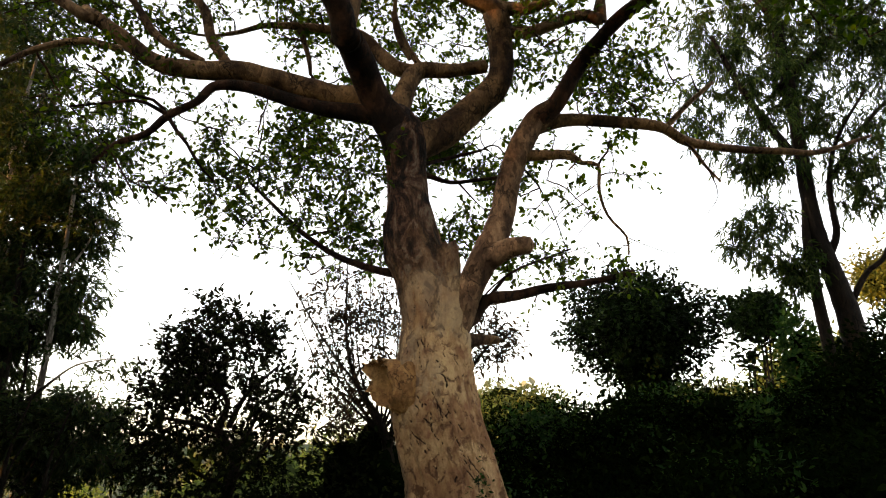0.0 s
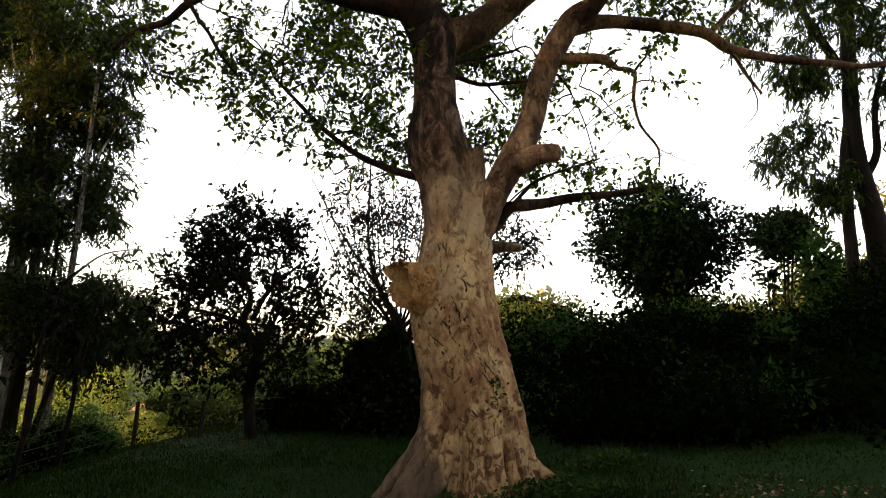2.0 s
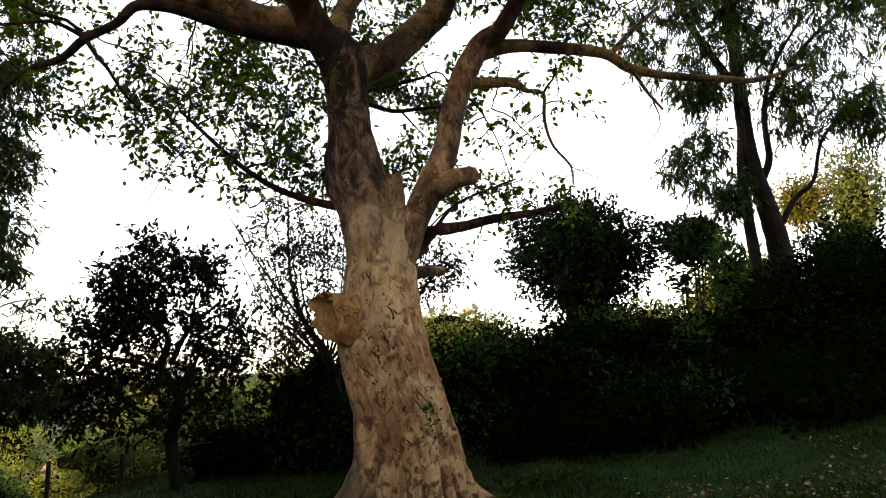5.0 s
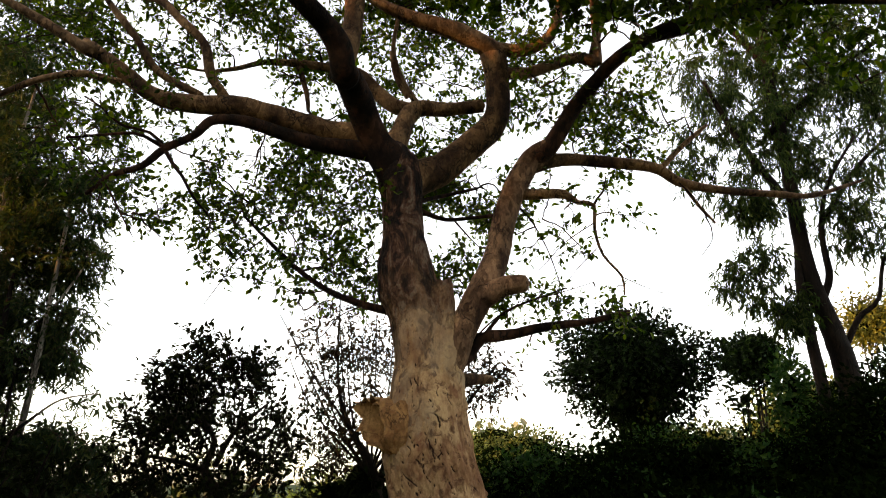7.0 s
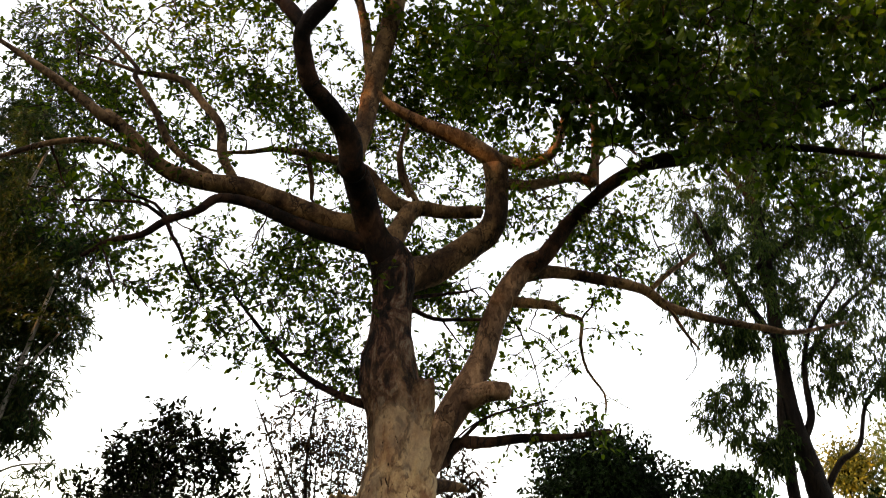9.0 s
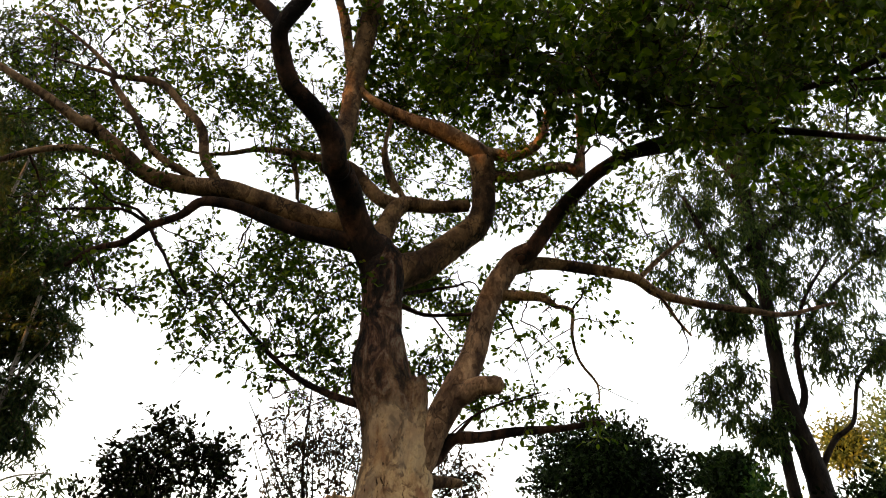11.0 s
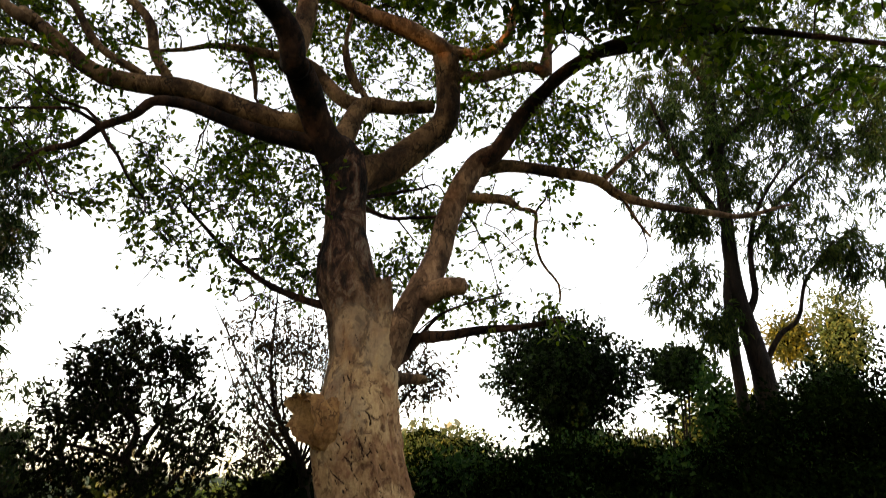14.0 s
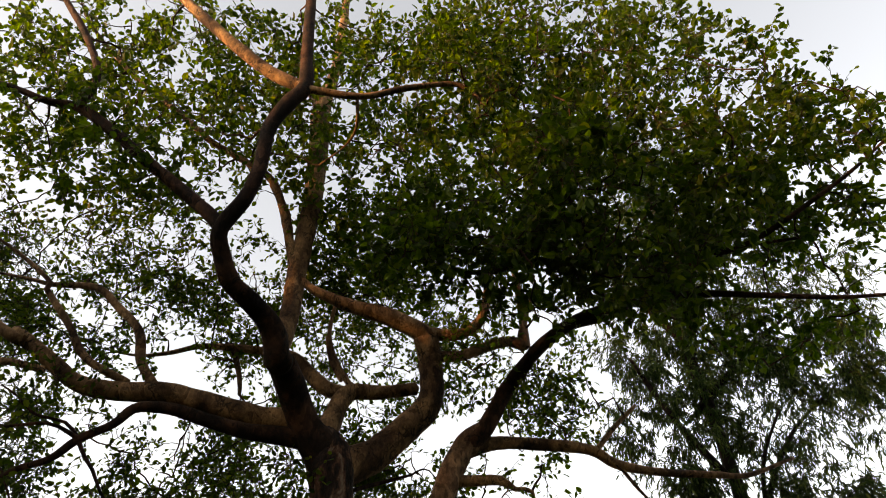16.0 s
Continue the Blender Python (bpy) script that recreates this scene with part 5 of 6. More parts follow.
# Added copies on the left keep the low sun off the lower trunk
for k, (x, y) in enumerate(((-12.0, 4.0), (-11.2, 6.5), (-12.4, 8.8), (-14.5, 2.8), (-14.8, 5.4), (-14.2, 7.9), (-16.8, 7.6), (-16.5, 0.8), (-17.5, 4.0), (-13.0, -1.2), (-19.0, 8.6), (-12.8, 2.2), (-15.6, 8.8), (-18.6, 6.2), (-20.8, 3.0), (-21.5, 7.8), (-13.4, 6.9))):
    young = copy_thing(screen, Matrix.Translation(on_ground(x, y)) @ Matrix.Rotation(1.1 + 2.1 * k, 4, "Z"))
    young.scale = (1.0, 1.0, 0.74)
# Two squat unseen copies shade the foot of the gums by the fence
for x, y in ((-12.4, 12.6), (-14.6, 12.0)):
    low = copy_thing(screen, Matrix.Translation(on_ground(x, y)) @ Matrix.Rotation(2.3 + x, 4, "Z"))
    low.scale = (1.2, 1.2, 0.55)
# Tallest unseen copies stop the sun reaching the right-hand trees
for k, (x, y) in enumerate(((-17.5, 15.0), (-20.5, 14.6), (-23.0, 15.8), (-15.8, 13.9), (-19.0, 12.9), (-22.0, 13.2), (-17.0, 17.0), (-13.2, 8.9), (-15.6, 8.4), (-17.8, 8.6), (-20.5, 8.0))):
    sun_blocker = copy_thing(screen, Matrix.Translation(on_ground(x, y)) @ Matrix.Rotation(0.4 + 1.9 * k, 4, "Z"))
    sun_blocker.scale = (1.25, 1.25, 1.25)

# dark saplings on the edge of the slope
for x, y, h in ((-5.78, 9.0, 2.7), (-5.85, 10.1, 2.6)):
    z = float(ground_z(x, y))
    grown_tree("sapling", "slim dark sapling on the edge of the slope", (x, y, z),
        [[(x, y, z - 0.15, 0.045), (x + 0.16, y, z + 0.35 * h, 0.034), (x + 0.2, y, z + 0.7 * h, 0.024), (x + 0.4, y, z + h, 0.01)], [(x + 0.17, y, z + 0.5 * h, 0.02), (x + 0.35, y - 0.1, z + 0.7 * h, 0.014), (x + 0.55, y, z + 0.85 * h, 0.006)]],
        [((x + 0.1, y, z + 0.85 * h), (0.6, 0.5, 0.35), 12), ((x - 0.2, y, z + 0.6 * h), (0.5, 0.5, 0.3), 9)],
        DARK_BARK, SHRUB_LEAF, dict(shoots=3, per=5, reach=0.3, droop=0.4, size=0.12, ratio=0.4, kind="oval"), "saplings by the fence")

# the small dark tree by the fence
grown_tree("small_tree", "small dark bushy tree standing by the wire fence", on_ground(-3.3, 11.0),
    [[(-3.25, 11, -0.1, 0.10), (-3.35, 11, 0.7, 0.09), (-3.25, 11, 1.3, 0.085), (-3.55, 11, 1.75, 0.07), (-3.45, 11, 2.2, 0.045), (-3.85, 11, 2.8, 0.03), (-3.75, 11, 3.5, 0.012)],
     [(-3.45, 11, 1.7, 0.05), (-3.85, 10.9, 1.85, 0.04), (-4.4, 10.8, 1.95, 0.025)], [(-3.4, 11, 1.8, 0.05), (-3.2, 11.1, 2.3, 0.04), (-2.7, 11.2, 2.8, 0.02)], [(-3.55, 11, 2.3, 0.04), (-4.0, 11, 2.7, 0.03), (-4.6, 11, 3.0, 0.015)],
     [(-3.3, 11, 1.0, 0.045), (-2.9, 10.9, 1.35, 0.035), (-2.5, 10.8, 1.9, 0.02), (-2.35, 10.8, 2.5, 0.01)], [(-3.35, 11, 0.9, 0.04), (-4.0, 11.1, 1.2, 0.03), (-4.5, 11.2, 1.7, 0.02), (-4.9, 11.2, 2.4, 0.008)],
     [(-3.3, 11, 1.4, 0.035), (-3.0, 11.1, 2.0, 0.025), (-3.1, 11.1, 2.8, 0.015), (-2.9, 11.1, 3.5, 0.006)]],
    [((-3.65, 11, 3.0), (1.05, 0.8, 0.75), 143), ((-4.4, 11, 2.4), (0.55, 0.6, 0.5), 37), ((-2.8, 11, 2.5), (0.55, 0.6, 0.6), 43), ((-4.5, 10.8, 1.6), (0.5, 0.5, 0.3), 25), ((-3.75, 11, 3.8), (0.45, 0.4, 0.2), 12), ((-4.25, 11, 3.2), (0.5, 0.5, 0.4), 37), ((-3.0, 11, 3.2), (0.5, 0.5, 0.4), 37), ((-3.4, 11, 1.3), (1.7, 0.6, 0.65), 190), ((-3.7, 11, 2.3), (1.4, 0.7, 0.8), 93), ((-3.72, 10.9, 2.55), (0.6, 0.5, 0.5), 60), ((-2.2, 11, 2.3), (0.5, 0.5, 0.7), 25), ((-4.6, 11, 0.9), (0.7, 0.5, 0.5), 31), ((-4.5, 11, 2.0), (0.65, 0.6, 0.5), 50), ((-2.7, 11, 1.95), (0.6, 0.5, 0.55), 50)],
    DARK_BARK, SHRUB_LEAF, dict(shoots=3, per=5, reach=0.26, droop=0.2, size=0.10, ratio=0.5, kind="oval"), spare=1.25)

# the thin shrub behind the great trunk
STEMS = [[(-0.75, 11.5, -0.1, 0.11), (-0.9, 11.5, 1.3, 0.10), (-1.05, 11.5, 1.9, 0.075), (-1.4, 11.5, 2.4, 0.05), (-1.65, 11.5, 3.2, 0.03), (-1.7, 11.5, 4.6, 0.012)],
    [(-0.9, 11.5, 1.5, 0.06), (-0.7, 11.5, 2.6, 0.045), (-0.6, 11.5, 4.2, 0.02)], [(-0.8, 11.5, 1.6, 0.06), (0.1, 11.5, 2.4, 0.04), (0.8, 11.5, 3.2, 0.02)],
    [(-1.3, 11.5, 2.3, 0.03), (-2.0, 11.4, 3.2, 0.02), (-2.7, 11.4, 4.3, 0.008)]]
for k in range(11):
    w = -2.6 + 0.27 * k + rng.uniform(-0.1, 0.1)
    h = rng.uniform(3.6, 4.8)
    STEMS.append([(-1.05, 11.5, 1.7, 0.025), (0.6 * w - 0.4, 11.5 + rng.uniform(-0.3, 0.3), 2.6, 0.016), (0.85 * w - 0.15, 11.5, 0.5 * h + 1.4, 0.011), (w, 11.5 + rng.uniform(-0.3, 0.3), h, 0.005)])
grown_tree("thin_shrub", "thin twiggy shrub with sparse small leaves behind the trunk", on_ground(-0.8, 11.5), STEMS,
    [((-1.7, 11.5, 3.5), (0.8, 0.6, 1.2), 190), ((-0.7, 11.5, 3.3), (0.7, 0.6, 1.0), 140), ((0.7, 11.5, 3.3), (0.7, 0.6, 0.6), 115), ((-1.6, 11.5, 2.2), (0.6, 0.5, 0.5), 90)],
    DARK_BARK, RUST_LEAF, dict(shoots=3, per=3, reach=0.3, droop=0.3, size=0.10, ratio=0.4, kind="oval", spread=0.9), thin=0.0075, sides=6, spare=1.2)


def shrub(name, label, centre, radii, number, leaf, size=0.13, ratio=0.55, group="", kind="oval", core=0.78, stem=True, category="shrub", lumps=0.35, rag=0.0, taper=0.0, inner=None):
    """A dense bush: short stems, a core coloured as inner shade and an uneven coat of leaves."""
    c, r = np.array(centre, float), np.array(radii, float)
    foot = on_ground(c[0], c[1])
    top = thing(name, foot, label, category, group)
    n1, n2 = (22, 34) if r[2] > 0.9 and kind == "oval" and number > 2500 else (12, 18)
    seed = Vector((c[0] * 1.7, c[1] * 0.9, c[2]))

    def swell(d):
        q = Vector(d)
        return 1 + lumps * noise.noise(q * 1.6 + seed) + 0.22 * noise.noise(q * 3.9 + seed) + rag * noise.noise(q * 7.5 + seed)

    def waist(d):
        return d * np.stack([1 - taper * np.maximum(0, -d[:, 2])] * 2 + [np.ones(len(d))], -1)
    lat, lon = np.meshgrid(np.linspace(-math.pi / 2, math.pi / 2, n1), np.linspace(0, 2 * math.pi, n2, endpoint=False), indexing="ij")
    d = np.stack([np.cos(lat) * np.cos(lon), np.cos(lat) * np.sin(lon), np.sin(lat)], -1).reshape(-1, 3)
    k = np.array([swell(q) for q in d])
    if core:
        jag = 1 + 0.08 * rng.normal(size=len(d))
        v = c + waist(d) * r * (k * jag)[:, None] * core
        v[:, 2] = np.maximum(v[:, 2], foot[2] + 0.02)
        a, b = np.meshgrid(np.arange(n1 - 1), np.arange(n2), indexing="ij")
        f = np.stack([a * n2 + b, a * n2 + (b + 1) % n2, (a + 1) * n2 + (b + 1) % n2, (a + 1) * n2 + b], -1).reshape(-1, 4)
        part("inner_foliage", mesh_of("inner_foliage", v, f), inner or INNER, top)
    if stem:
        for s in range(3):
            w = rng.normal(size=2) * 0.25 * r[:2]
            rows = [(c[0] + 0.15 * w[0], c[1] + 0.15 * w[1], foot[2] - 0.1, 0.05 * r[0] ** 0.5), (c[0] + 0.5 * w[0], c[1] + 0.5 * w[1], (foot[2] + c[2]) / 2, 0.04 * r[0] ** 0.5), (c[0] + w[0], c[1] + w[1], c[2] + 0.3 * r[2], 0.02)]
            part("stem", mesh_of("stem", *tube(rows, 7, 0.2)), DARK_BARK, top)
    d = unit(rng.normal(size=(number, 3)))
    k = np.array([swell(q) for q in d])
    deep = 1.14 - 0.5 * rng.random(number) ** 1.5
    pos = c + waist(d) * r * (k * deep)[:, None]
    low = pos[:, 2] < ground_z(pos[:, 0], pos[:, 1]) + 0.03
    pos, d = pos[~low], d[~low]
    axis = unit(d * 0.6 + rng.normal(size=pos.shape) * 0.8 + np.array([0, 0, -0.2]))
    face = unit(d + rng.normal(size=pos.shape) * 0.6 + np.array([0, 0, 0.5]))
    s = size * rng.uniform(0.6, 1.3, len(pos))
    part("crown", mesh_of("crown", *blades(pos, axis, face, s, s * ratio, kind), smooth=False), leaf, top, kind="stuff")
    return top


# weeds at the foot of the trunk and a sprout on its bark
for k in range(16):
    x, y = (0.75 + 0.16 * k + rng.uniform(-0.2, 0.2), 7.35 + 0.12 * k + rng.uniform(-0.35, 0.35)) if k < 10 else (-0.1 + 0.35 * (k - 10), 7.0 + rng.uniform(-0.2, 0.1))
    h = rng.uniform(0.05, 0.13)
    z = float(ground_z(x, y))
    shrub("weed", "small green weed at the foot of the trunk", (x, y, z + 0.6 * h), (0.8 * h + 0.06, 0.8 * h + 0.06, h), 110, GRASS_WEED, 0.075, 0.5, "weeds round the trunk", stem=False, core=0, category="weed", lumps=0.5)
sprout = thing("sprout", (0.36, 7.44, 1.15), "small leafy sprout growing from the pale bark", "plant")
pos = np.array([0.36, 7.42, 1.12]) + rng.normal(size=(70, 3)) * np.array([0.06, 0.03, 0.12])
part("foliage", mesh_of("foliage", *blades(pos, unit(rng.normal(size=pos.shape) + np.array([0, -1.0, -0.3])), unit(rng.normal(size=pos.shape) + np.array([0, -1.0, 1.0])), rng.uniform(0.04, 0.08, 70), rng.uniform(0.02, 0.045, 70), "oval"), smooth=False), GRASS_WEED, sprout, kind="stuff")
part("stem", mesh_of("stem", *tube([(0.36, 7.47, 1.25, 0.006), (0.36, 7.42, 1.15, 0.005), (0.37, 7.41, 0.98, 0.003)], 5, 0.04)), TWIG_BARK, sprout)

# the overgrown bank
BANK = [((1.9, 13.2, 1.1), (1.5, 1.2, 1.0)), ((3.6, 13.4, 1.2), (1.6, 1.3, 1.0)), ((5.4, 13.0, 1.2), (1.7, 1.3, 0.95)), ((7.2, 12.8, 1.3), (1.8, 1.3, 1.05)),
        ((9.0, 12.4, 1.8), (1.8, 1.4, 1.5)), ((10.9, 12.2, 2.1), (1.9, 1.4, 2.1)), ((13.0, 12.2, 2.3), (1.9, 1.4, 2.3)), ((4.4, 11.6, 0.9), (1.3, 0.9, 0.6)), ((6.6, 11.2, 1.1), (1.4, 0.9, 0.65)), ((8.8, 10.8, 1.3), (1.5, 0.9, 0.75)), ((2.4, 11.9, 0.7), (1.1, 0.8, 0.6))]
for k, (c, r) in enumerate(BANK):
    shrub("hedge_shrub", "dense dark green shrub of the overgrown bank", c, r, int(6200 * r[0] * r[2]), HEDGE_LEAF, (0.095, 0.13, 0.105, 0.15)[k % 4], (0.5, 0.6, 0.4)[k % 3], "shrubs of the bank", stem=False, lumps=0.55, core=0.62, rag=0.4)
# Shoots along the top mostly wear the brighter green, painting their light
for k in range(34):
    x = 1.3 + 0.36 * k + rng.uniform(-0.3, 0.3)
    w, h = rng.uniform(0.35, 0.85), rng.uniform(0.3, 0.62)
    shrub("hedge_shrub", "green shoots standing out of the bank, most coloured as lit", (x, 13.6 - 0.08 * x + rng.uniform(-0.8, 0.4), 1.55 + 0.085 * x + rng.uniform(-0.25, 0.2)), (w, 0.6, h), int(1700 * w), (HEDGE_TOP_LEAF, HEDGE_TOP_LEAF, HEDGE_LEAF, HEDGE_TOP_LEAF)[k % 4], rng.uniform(0.07, 0.12), 0.5, "shrubs of the bank", stem=True, core=0.4, lumps=0.6, rag=0.5)
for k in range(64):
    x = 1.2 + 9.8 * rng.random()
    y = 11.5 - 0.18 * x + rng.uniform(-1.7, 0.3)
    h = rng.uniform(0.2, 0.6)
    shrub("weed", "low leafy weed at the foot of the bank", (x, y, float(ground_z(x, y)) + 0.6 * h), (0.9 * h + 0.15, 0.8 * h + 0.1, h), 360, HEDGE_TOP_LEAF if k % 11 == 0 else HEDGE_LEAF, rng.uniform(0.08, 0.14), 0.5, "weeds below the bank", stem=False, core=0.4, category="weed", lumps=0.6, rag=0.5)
shrub("hedge_shrub", "low dark shrub in the shade behind the trunk", (-1.2, 11.8, 0.8), (1.0, 0.8, 1.0), 3000, SHRUB_LEAF, 0.12, 0.5, "undergrowth by the fence", stem=False)
shrub("hedge_shrub", "low dark shrub in the shade by the fence", (-2.7, 12.1, 0.3), (0.8, 0.6, 0.5), 1300, SHRUB_LEAF, 0.12, 0.5, "undergrowth by the fence", stem=False)
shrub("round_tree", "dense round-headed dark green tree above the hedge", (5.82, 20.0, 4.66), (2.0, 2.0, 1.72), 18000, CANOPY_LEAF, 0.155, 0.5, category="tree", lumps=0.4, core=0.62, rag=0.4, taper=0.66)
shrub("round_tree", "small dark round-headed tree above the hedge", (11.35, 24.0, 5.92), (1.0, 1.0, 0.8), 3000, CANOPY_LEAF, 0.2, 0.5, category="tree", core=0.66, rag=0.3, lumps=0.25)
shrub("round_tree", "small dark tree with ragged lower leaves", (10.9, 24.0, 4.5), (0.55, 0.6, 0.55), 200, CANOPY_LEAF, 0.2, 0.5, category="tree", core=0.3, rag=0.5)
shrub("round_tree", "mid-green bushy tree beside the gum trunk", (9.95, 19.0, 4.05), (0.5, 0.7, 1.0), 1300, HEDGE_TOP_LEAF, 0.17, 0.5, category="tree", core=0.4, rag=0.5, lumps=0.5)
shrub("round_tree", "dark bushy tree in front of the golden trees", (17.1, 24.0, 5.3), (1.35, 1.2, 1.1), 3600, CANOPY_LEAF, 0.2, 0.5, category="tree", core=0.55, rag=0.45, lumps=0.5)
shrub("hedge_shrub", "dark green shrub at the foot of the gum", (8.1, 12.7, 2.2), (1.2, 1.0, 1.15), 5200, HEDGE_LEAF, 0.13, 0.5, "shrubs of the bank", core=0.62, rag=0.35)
shrub("sunlit_tree", "distant round tree with golden evening light", (23.0, 35.0, 9.9), (1.15, 1.1, 1.25), 3600, GOLD_LIT_LEAF, 0.22, 0.5, "far trees on the hill", category="tree", core=0.5, lumps=0.6, rag=0.6)
shrub("sunlit_tree", "distant tall tree, pale evening gold in its leaf colour", (30.6, 41.0, 11.5), (1.6, 1.6, 3.0), 7000, GOLD_LEAF, 0.25, 0.5, "far trees on the hill", category="tree", core=0.5, lumps=0.6, rag=0.6)
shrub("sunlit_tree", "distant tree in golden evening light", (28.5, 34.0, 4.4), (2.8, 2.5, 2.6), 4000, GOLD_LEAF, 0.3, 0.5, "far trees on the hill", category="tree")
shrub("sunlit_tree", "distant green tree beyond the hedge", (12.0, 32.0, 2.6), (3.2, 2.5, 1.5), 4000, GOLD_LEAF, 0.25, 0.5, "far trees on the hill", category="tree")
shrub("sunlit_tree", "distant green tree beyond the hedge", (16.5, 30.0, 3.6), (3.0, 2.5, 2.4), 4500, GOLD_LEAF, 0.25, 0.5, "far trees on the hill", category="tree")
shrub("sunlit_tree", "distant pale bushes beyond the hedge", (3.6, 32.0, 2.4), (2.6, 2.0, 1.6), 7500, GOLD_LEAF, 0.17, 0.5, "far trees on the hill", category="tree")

# unseen trees and bushes added behind the viewer to close the place and hold back sky light
for k in range(13):
    a = radians(100 + k * 13.5)
    far = 9.0 + 2.2 * math.sin(k * 2.3)
    x, y = far * math.sin(a) * 1.25, 1.5 + far * math.cos(a)
    copy_thing(screen, Matrix.Translation(on_ground(x, y)) @ Matrix.Rotation(0.7 + 1.7 * k, 4, "Z"))
    if k == 0:
        x0, y0, z0 = on_ground(0.85 * x, 0.85 * y)
        thicket = shrub("hedge_shrub", "unseen dark green shrub added to block light", (x0, y0, z0 + 0.95), (1.75, 1.35, 1.25), 2600, HEDGE_LEAF, 0.22, 0.5, "shrubs of the bank", stem=False, core=0.75, rag=0.3)
        continue
    copy_thing(thicket, Matrix.Translation(on_ground(0.85 * x, 0.85 * y)) @ Matrix.Rotation(2.0 * k, 4, "Z"))

# Second unseen ring of gums, added to darken ground and bank
for k in range(8):
    a = radians(92 + k * 12.0)
    far = 13.0 + 1.2 * math.sin(k * 1.7)
    tall = copy_thing(screen, Matrix.Translation(on_ground(far * math.sin(a) * 1.1, far * math.cos(a))) @ Matrix.Rotation(0.3 + 2.3 * k, 4, "Z"))
    tall.scale = (1.5, 1.5, 0.95)

# Stretched thickets added out of view on the left to stop sun leaks
for k in range(9):
    x, y = -10.4 - 0.8 * (k % 2), -1.0 + 1.35 * k
    sun_wall = copy_thing(thicket, Matrix.Translation(on_ground(x, y)) @ Matrix.Rotation(1.3 * k, 4, "Z"))
    sun_wall.scale = (1.0, 1.0, 2.0 + 0.25 * (k % 3))

# woods far down the valley, greyed in leaf colour for distance haze
for k in range(20):
    y = 55 + 5 * k
    x = y * rng.uniform(-0.7, 0.12)
    h = rng.uniform(2.2, 4.2)
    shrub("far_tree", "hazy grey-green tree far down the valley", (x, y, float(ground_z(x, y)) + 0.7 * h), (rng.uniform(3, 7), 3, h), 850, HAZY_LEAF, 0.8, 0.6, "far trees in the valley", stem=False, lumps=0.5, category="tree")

for k in range(14):
    y = 27 + 1.8 * k
    x = y * rng.uniform(-0.72, -0.12)
    h = rng.uniform(1.6, 2.6)
    if abs(x / y + 0.465) < 0.10:
        continue
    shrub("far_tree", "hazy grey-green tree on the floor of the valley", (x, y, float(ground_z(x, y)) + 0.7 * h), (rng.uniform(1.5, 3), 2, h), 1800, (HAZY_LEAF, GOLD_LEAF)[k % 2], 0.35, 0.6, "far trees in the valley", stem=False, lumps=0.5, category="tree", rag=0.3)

# growth in the valley beyond the fence, its sunlight put into the leaf colour
for k in range(70):
    y = 14.5 + 20 * rng.random() ** 1.4
    x = rng.uniform(-0.62, -0.1) * y
    h = rng.uniform(0.35, 0.7) + 0.035 * (y - 12)
    if abs(x / y + 0.46) < 0.085:
        continue
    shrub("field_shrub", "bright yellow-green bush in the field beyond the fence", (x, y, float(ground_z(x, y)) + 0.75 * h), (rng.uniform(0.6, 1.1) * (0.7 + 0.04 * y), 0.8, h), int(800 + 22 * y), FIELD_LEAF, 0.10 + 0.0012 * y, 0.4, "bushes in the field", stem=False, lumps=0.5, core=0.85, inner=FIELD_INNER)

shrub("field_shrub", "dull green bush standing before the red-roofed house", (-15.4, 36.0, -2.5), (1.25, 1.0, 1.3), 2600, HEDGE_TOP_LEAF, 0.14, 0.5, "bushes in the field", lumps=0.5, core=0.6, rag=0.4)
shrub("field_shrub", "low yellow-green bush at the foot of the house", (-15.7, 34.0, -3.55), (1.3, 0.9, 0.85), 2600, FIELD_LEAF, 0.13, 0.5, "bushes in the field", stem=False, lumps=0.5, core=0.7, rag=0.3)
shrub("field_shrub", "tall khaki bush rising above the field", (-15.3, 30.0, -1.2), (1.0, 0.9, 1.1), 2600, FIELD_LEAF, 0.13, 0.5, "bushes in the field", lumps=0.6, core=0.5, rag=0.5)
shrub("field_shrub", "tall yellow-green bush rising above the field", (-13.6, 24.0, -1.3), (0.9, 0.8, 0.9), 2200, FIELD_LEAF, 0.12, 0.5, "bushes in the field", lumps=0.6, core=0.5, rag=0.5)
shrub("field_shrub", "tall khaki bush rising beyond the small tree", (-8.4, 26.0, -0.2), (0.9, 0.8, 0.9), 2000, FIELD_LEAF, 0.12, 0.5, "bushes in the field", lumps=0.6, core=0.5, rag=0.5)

# Near-slope bushes take a darker green that paints them as shaded
for k in range(26):
    y = rng.uniform(8.5, 15.0)
    x = -5.6 - rng.random() * 4.5 - 0.12 * (y - 8)
    h = rng.uniform(0.25, 0.55)
    if abs(x / y + 0.46) < 0.07:
        continue
    shrub("field_shrub", "green bush coloured as shaded on the slope below the fence", (x, y, float(ground_z(x, y)) + 0.7 * h), (rng.uniform(0.5, 0.9), 0.6, h), 950, HEDGE_TOP_LEAF, 0.08, 0.4, "bushes in the field", stem=False, lumps=0.6, core=0.6, rag=0.4)

# ---- fence ----
fence = thing("fence", on_ground(-5.1, 9.5), "old wire fence with rough dark wooden posts", "fence")
FENCE = [(-7.4, 10.2), (-5.1, 10.9), (-4.2, 11.3), (-2.2, 12.2), (-1.9, 12.4)]
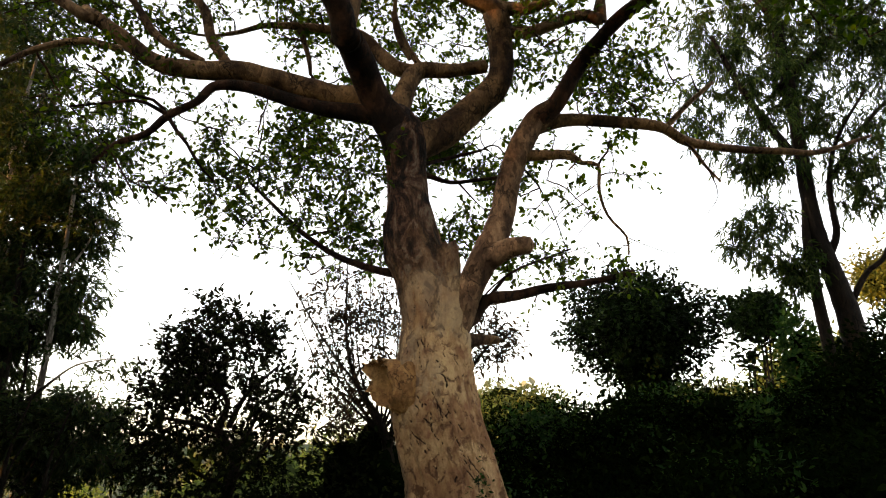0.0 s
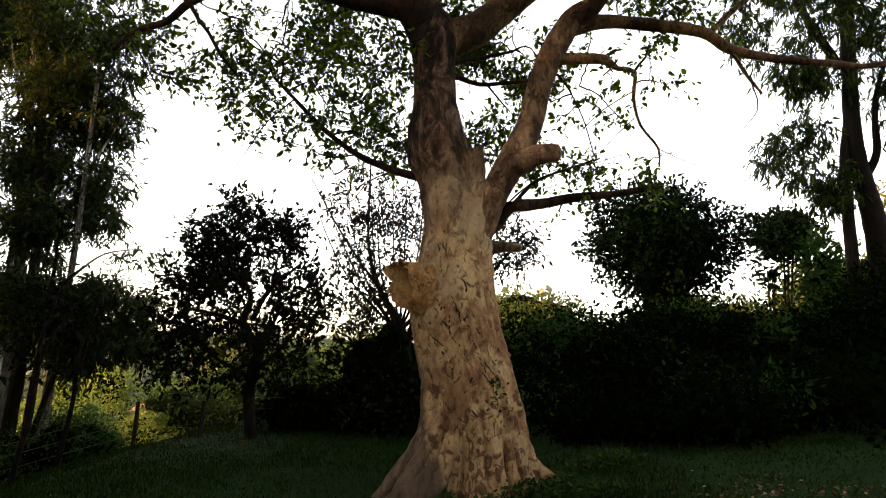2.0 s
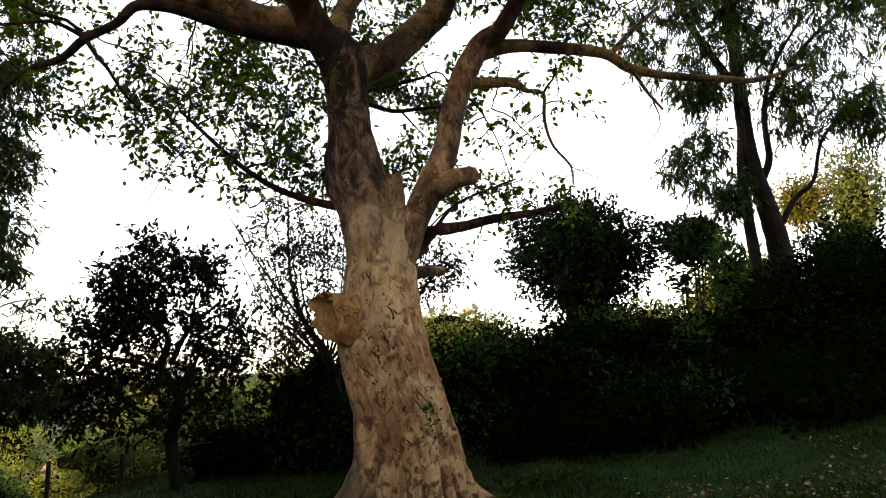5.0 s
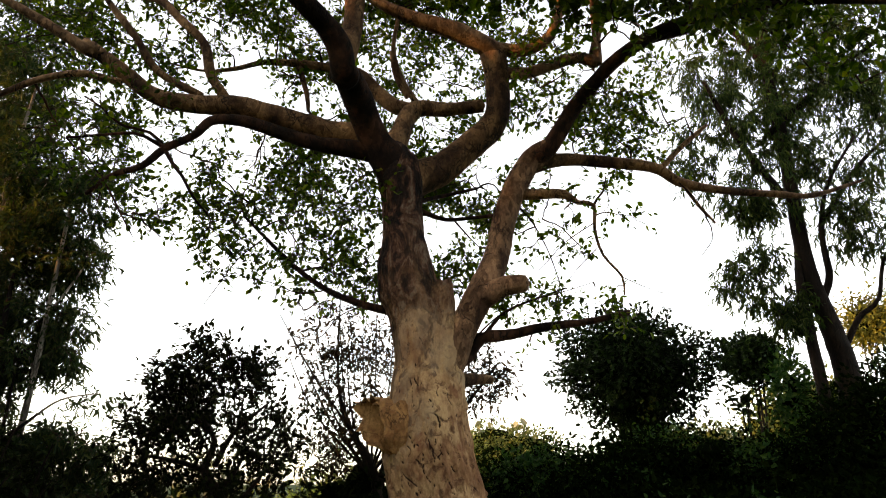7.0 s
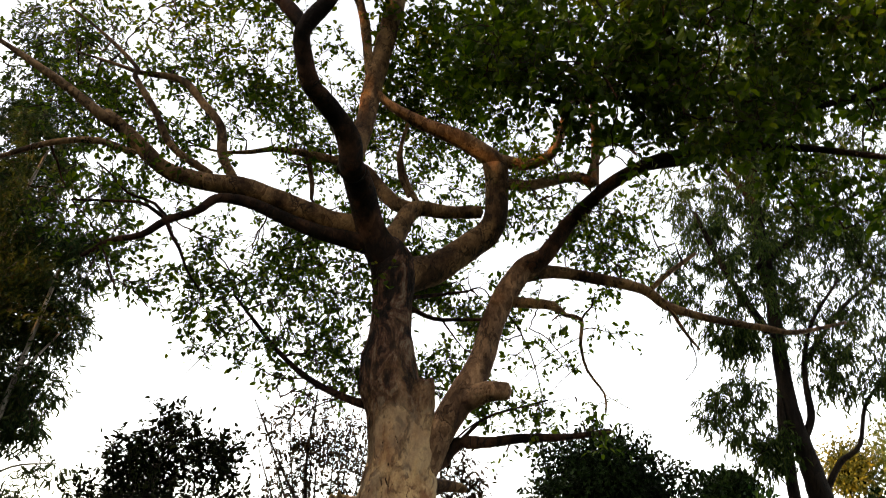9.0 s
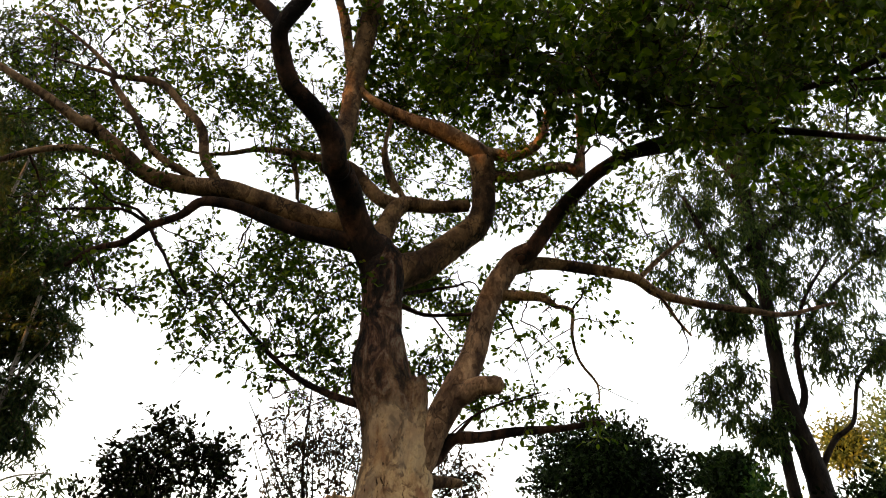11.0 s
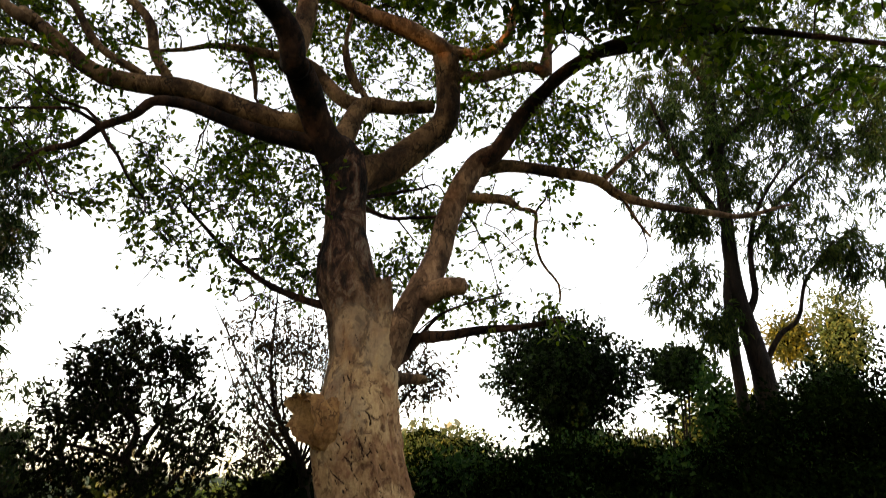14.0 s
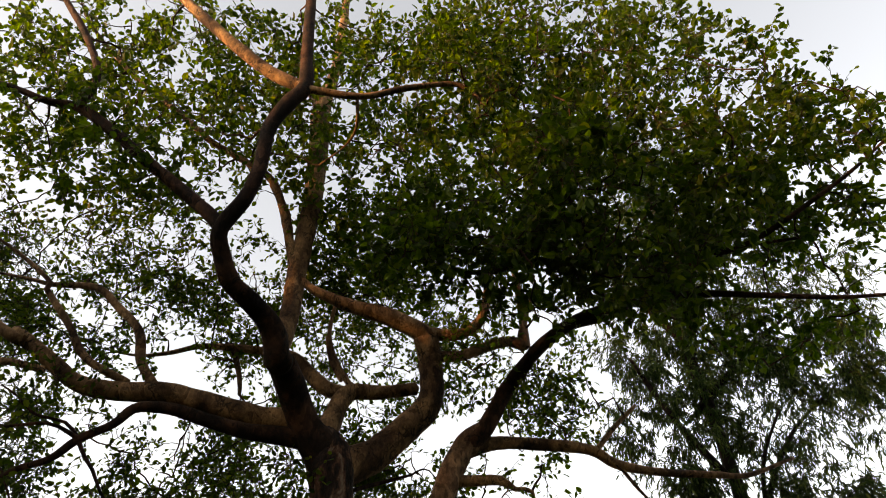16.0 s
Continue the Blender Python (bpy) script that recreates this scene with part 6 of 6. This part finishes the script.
for k, (x, y) in enumerate(FENCE):
    z = float(ground_z(x, y))
    h = 0.66 + 0.09 * math.sin(k * 2.1)
    part("post", mesh_of("post", *tube([(x, y, z - 0.15, 0.038), (x + 0.02, y, z + 0.5 * h, 0.035), (x + 0.03 * math.sin(k), y, z + h, 0.03)], 8, 0.1, 0.2, k)), POST_WOOD, fence)
for h in (0.22, 0.42, 0.60):
    rows = [(x, y, float(ground_z(x, y)) + h, 0.004) for x, y in FENCE]
    part("wire", mesh_of("wire", *tube(rows, 4, 0.3, 0.0)), WIRE, fence)

# ---- far house ----
hx, hy = -18.6, 40.0
hz = float(ground_z(hx, hy))
house = thing("house", (hx, hy, hz), "small far house with a red sheet roof among bushes", "house")


def box(x0, y0, z0, x1, y1, z1):
    v = np.array([(x, y, z) for z in (z0, z1) for x, y in ((x0, y0), (x1, y0), (x1, y1), (x0, y1))])
    return v, np.array([(3, 2, 1, 0), (4, 5, 6, 7), (0, 1, 5, 4), (1, 2, 6, 5), (2, 3, 7, 6), (3, 0, 4, 7)])


part("wall", mesh_of("wall", *box(hx - 0.35, hy, hz - 0.3, hx + 2.9, hy + 3, -3.20), smooth=False), WALL_PALE, house)
rv = np.array([(hx - 0.5, hy - 0.3, -3.25), (hx + 3.05, hy - 0.3, -3.25), (hx + 3.05, hy + 3.3, -3.25), (hx - 0.5, hy + 3.3, -3.25), (hx - 0.5, hy + 1.5, -2.8), (hx + 3.05, hy + 1.5, -2.8)])
part("roof", mesh_of("roof", rv, [(0, 1, 5, 4), (2, 3, 4, 5), (0, 4, 3, 3), (1, 2, 5, 5), (3, 2, 1, 0)], smooth=False), ROOF_RED, house)

# ---- turf and litter ----
def scatter(n, x0, x1, y0, y1):
    x, y = rng.uniform(x0, x1, n), y0 + (y1 - y0) * rng.random(n) ** 1.3
    return np.stack([x, y, ground_z(x, y)], -1)


pos = np.vstack([scatter(80000, -9, 11, 3.2, 13), scatter(14000, -8, 9, 3.2, -7)])
strip = pos[:, 1] - 0.10 * pos[:, 0]
keep = (rng.random(len(pos)) < np.where(abs(strip - 4.65) < 0.3, 0.5, 1.0)) & (np.hypot(pos[:, 0] + 0.02, pos[:, 1] - 7.9) > 0.85)
pos = pos[keep]
axis = unit(rng.normal(size=pos.shape) * 0.45 + np.array([0, 0, 1.0]))
size = rng.uniform(0.03, 0.09, len(pos)) * (0.7 + 0.6 * (np.sin(pos[:, 0] * 1.3) * np.sin(pos[:, 1] * 1.1) > 0))
turf = new("grass", mesh_of("grass", *blades(pos - np.array([0, 0, 0.01]), axis, unit(rng.normal(size=pos.shape)), size, np.full(len(pos), 0.016), "narrow"), smooth=False))
turf.data.materials.append(GRASS)
tagged(turf, "short shaded green grass on the slope", "grass", kind="stuff")
pos = scatter(12000, -1.5, 8.5, 3.3, 9.0)
drift = np.array([noise.noise(Vector((p[0] * 0.9, p[1] * 0.9, 4.0))) for p in pos])
pos = pos[(1.3 * drift + 0.16 * (pos[:, 0] - 1.6) - 0.16 * (pos[:, 1] - 4.9) ** 2 + rng.normal(size=len(pos)) * 0.25) > 0.0]
pos[:, 2] += 0.03 + 0.03 * rng.random(len(pos))
axis = unit(rng.normal(size=pos.shape) * np.array([1, 1, 0.25]))
face = unit(rng.normal(size=pos.shape) * 0.55 + np.array([0, 0, 1.0]))
size = rng.uniform(0.018, 0.066, len(pos)) * rng.uniform(0.6, 1.2, len(pos))
litter = new("fallen_leaves", mesh_of("fallen_leaves", *blades(pos, axis, face, size, size * 0.6, "broad"), smooth=False))
litter.data.materials.append(LITTER)
tagged(litter, "dry pale fallen leaves scattered on the grass", "leaves", kind="stuff")
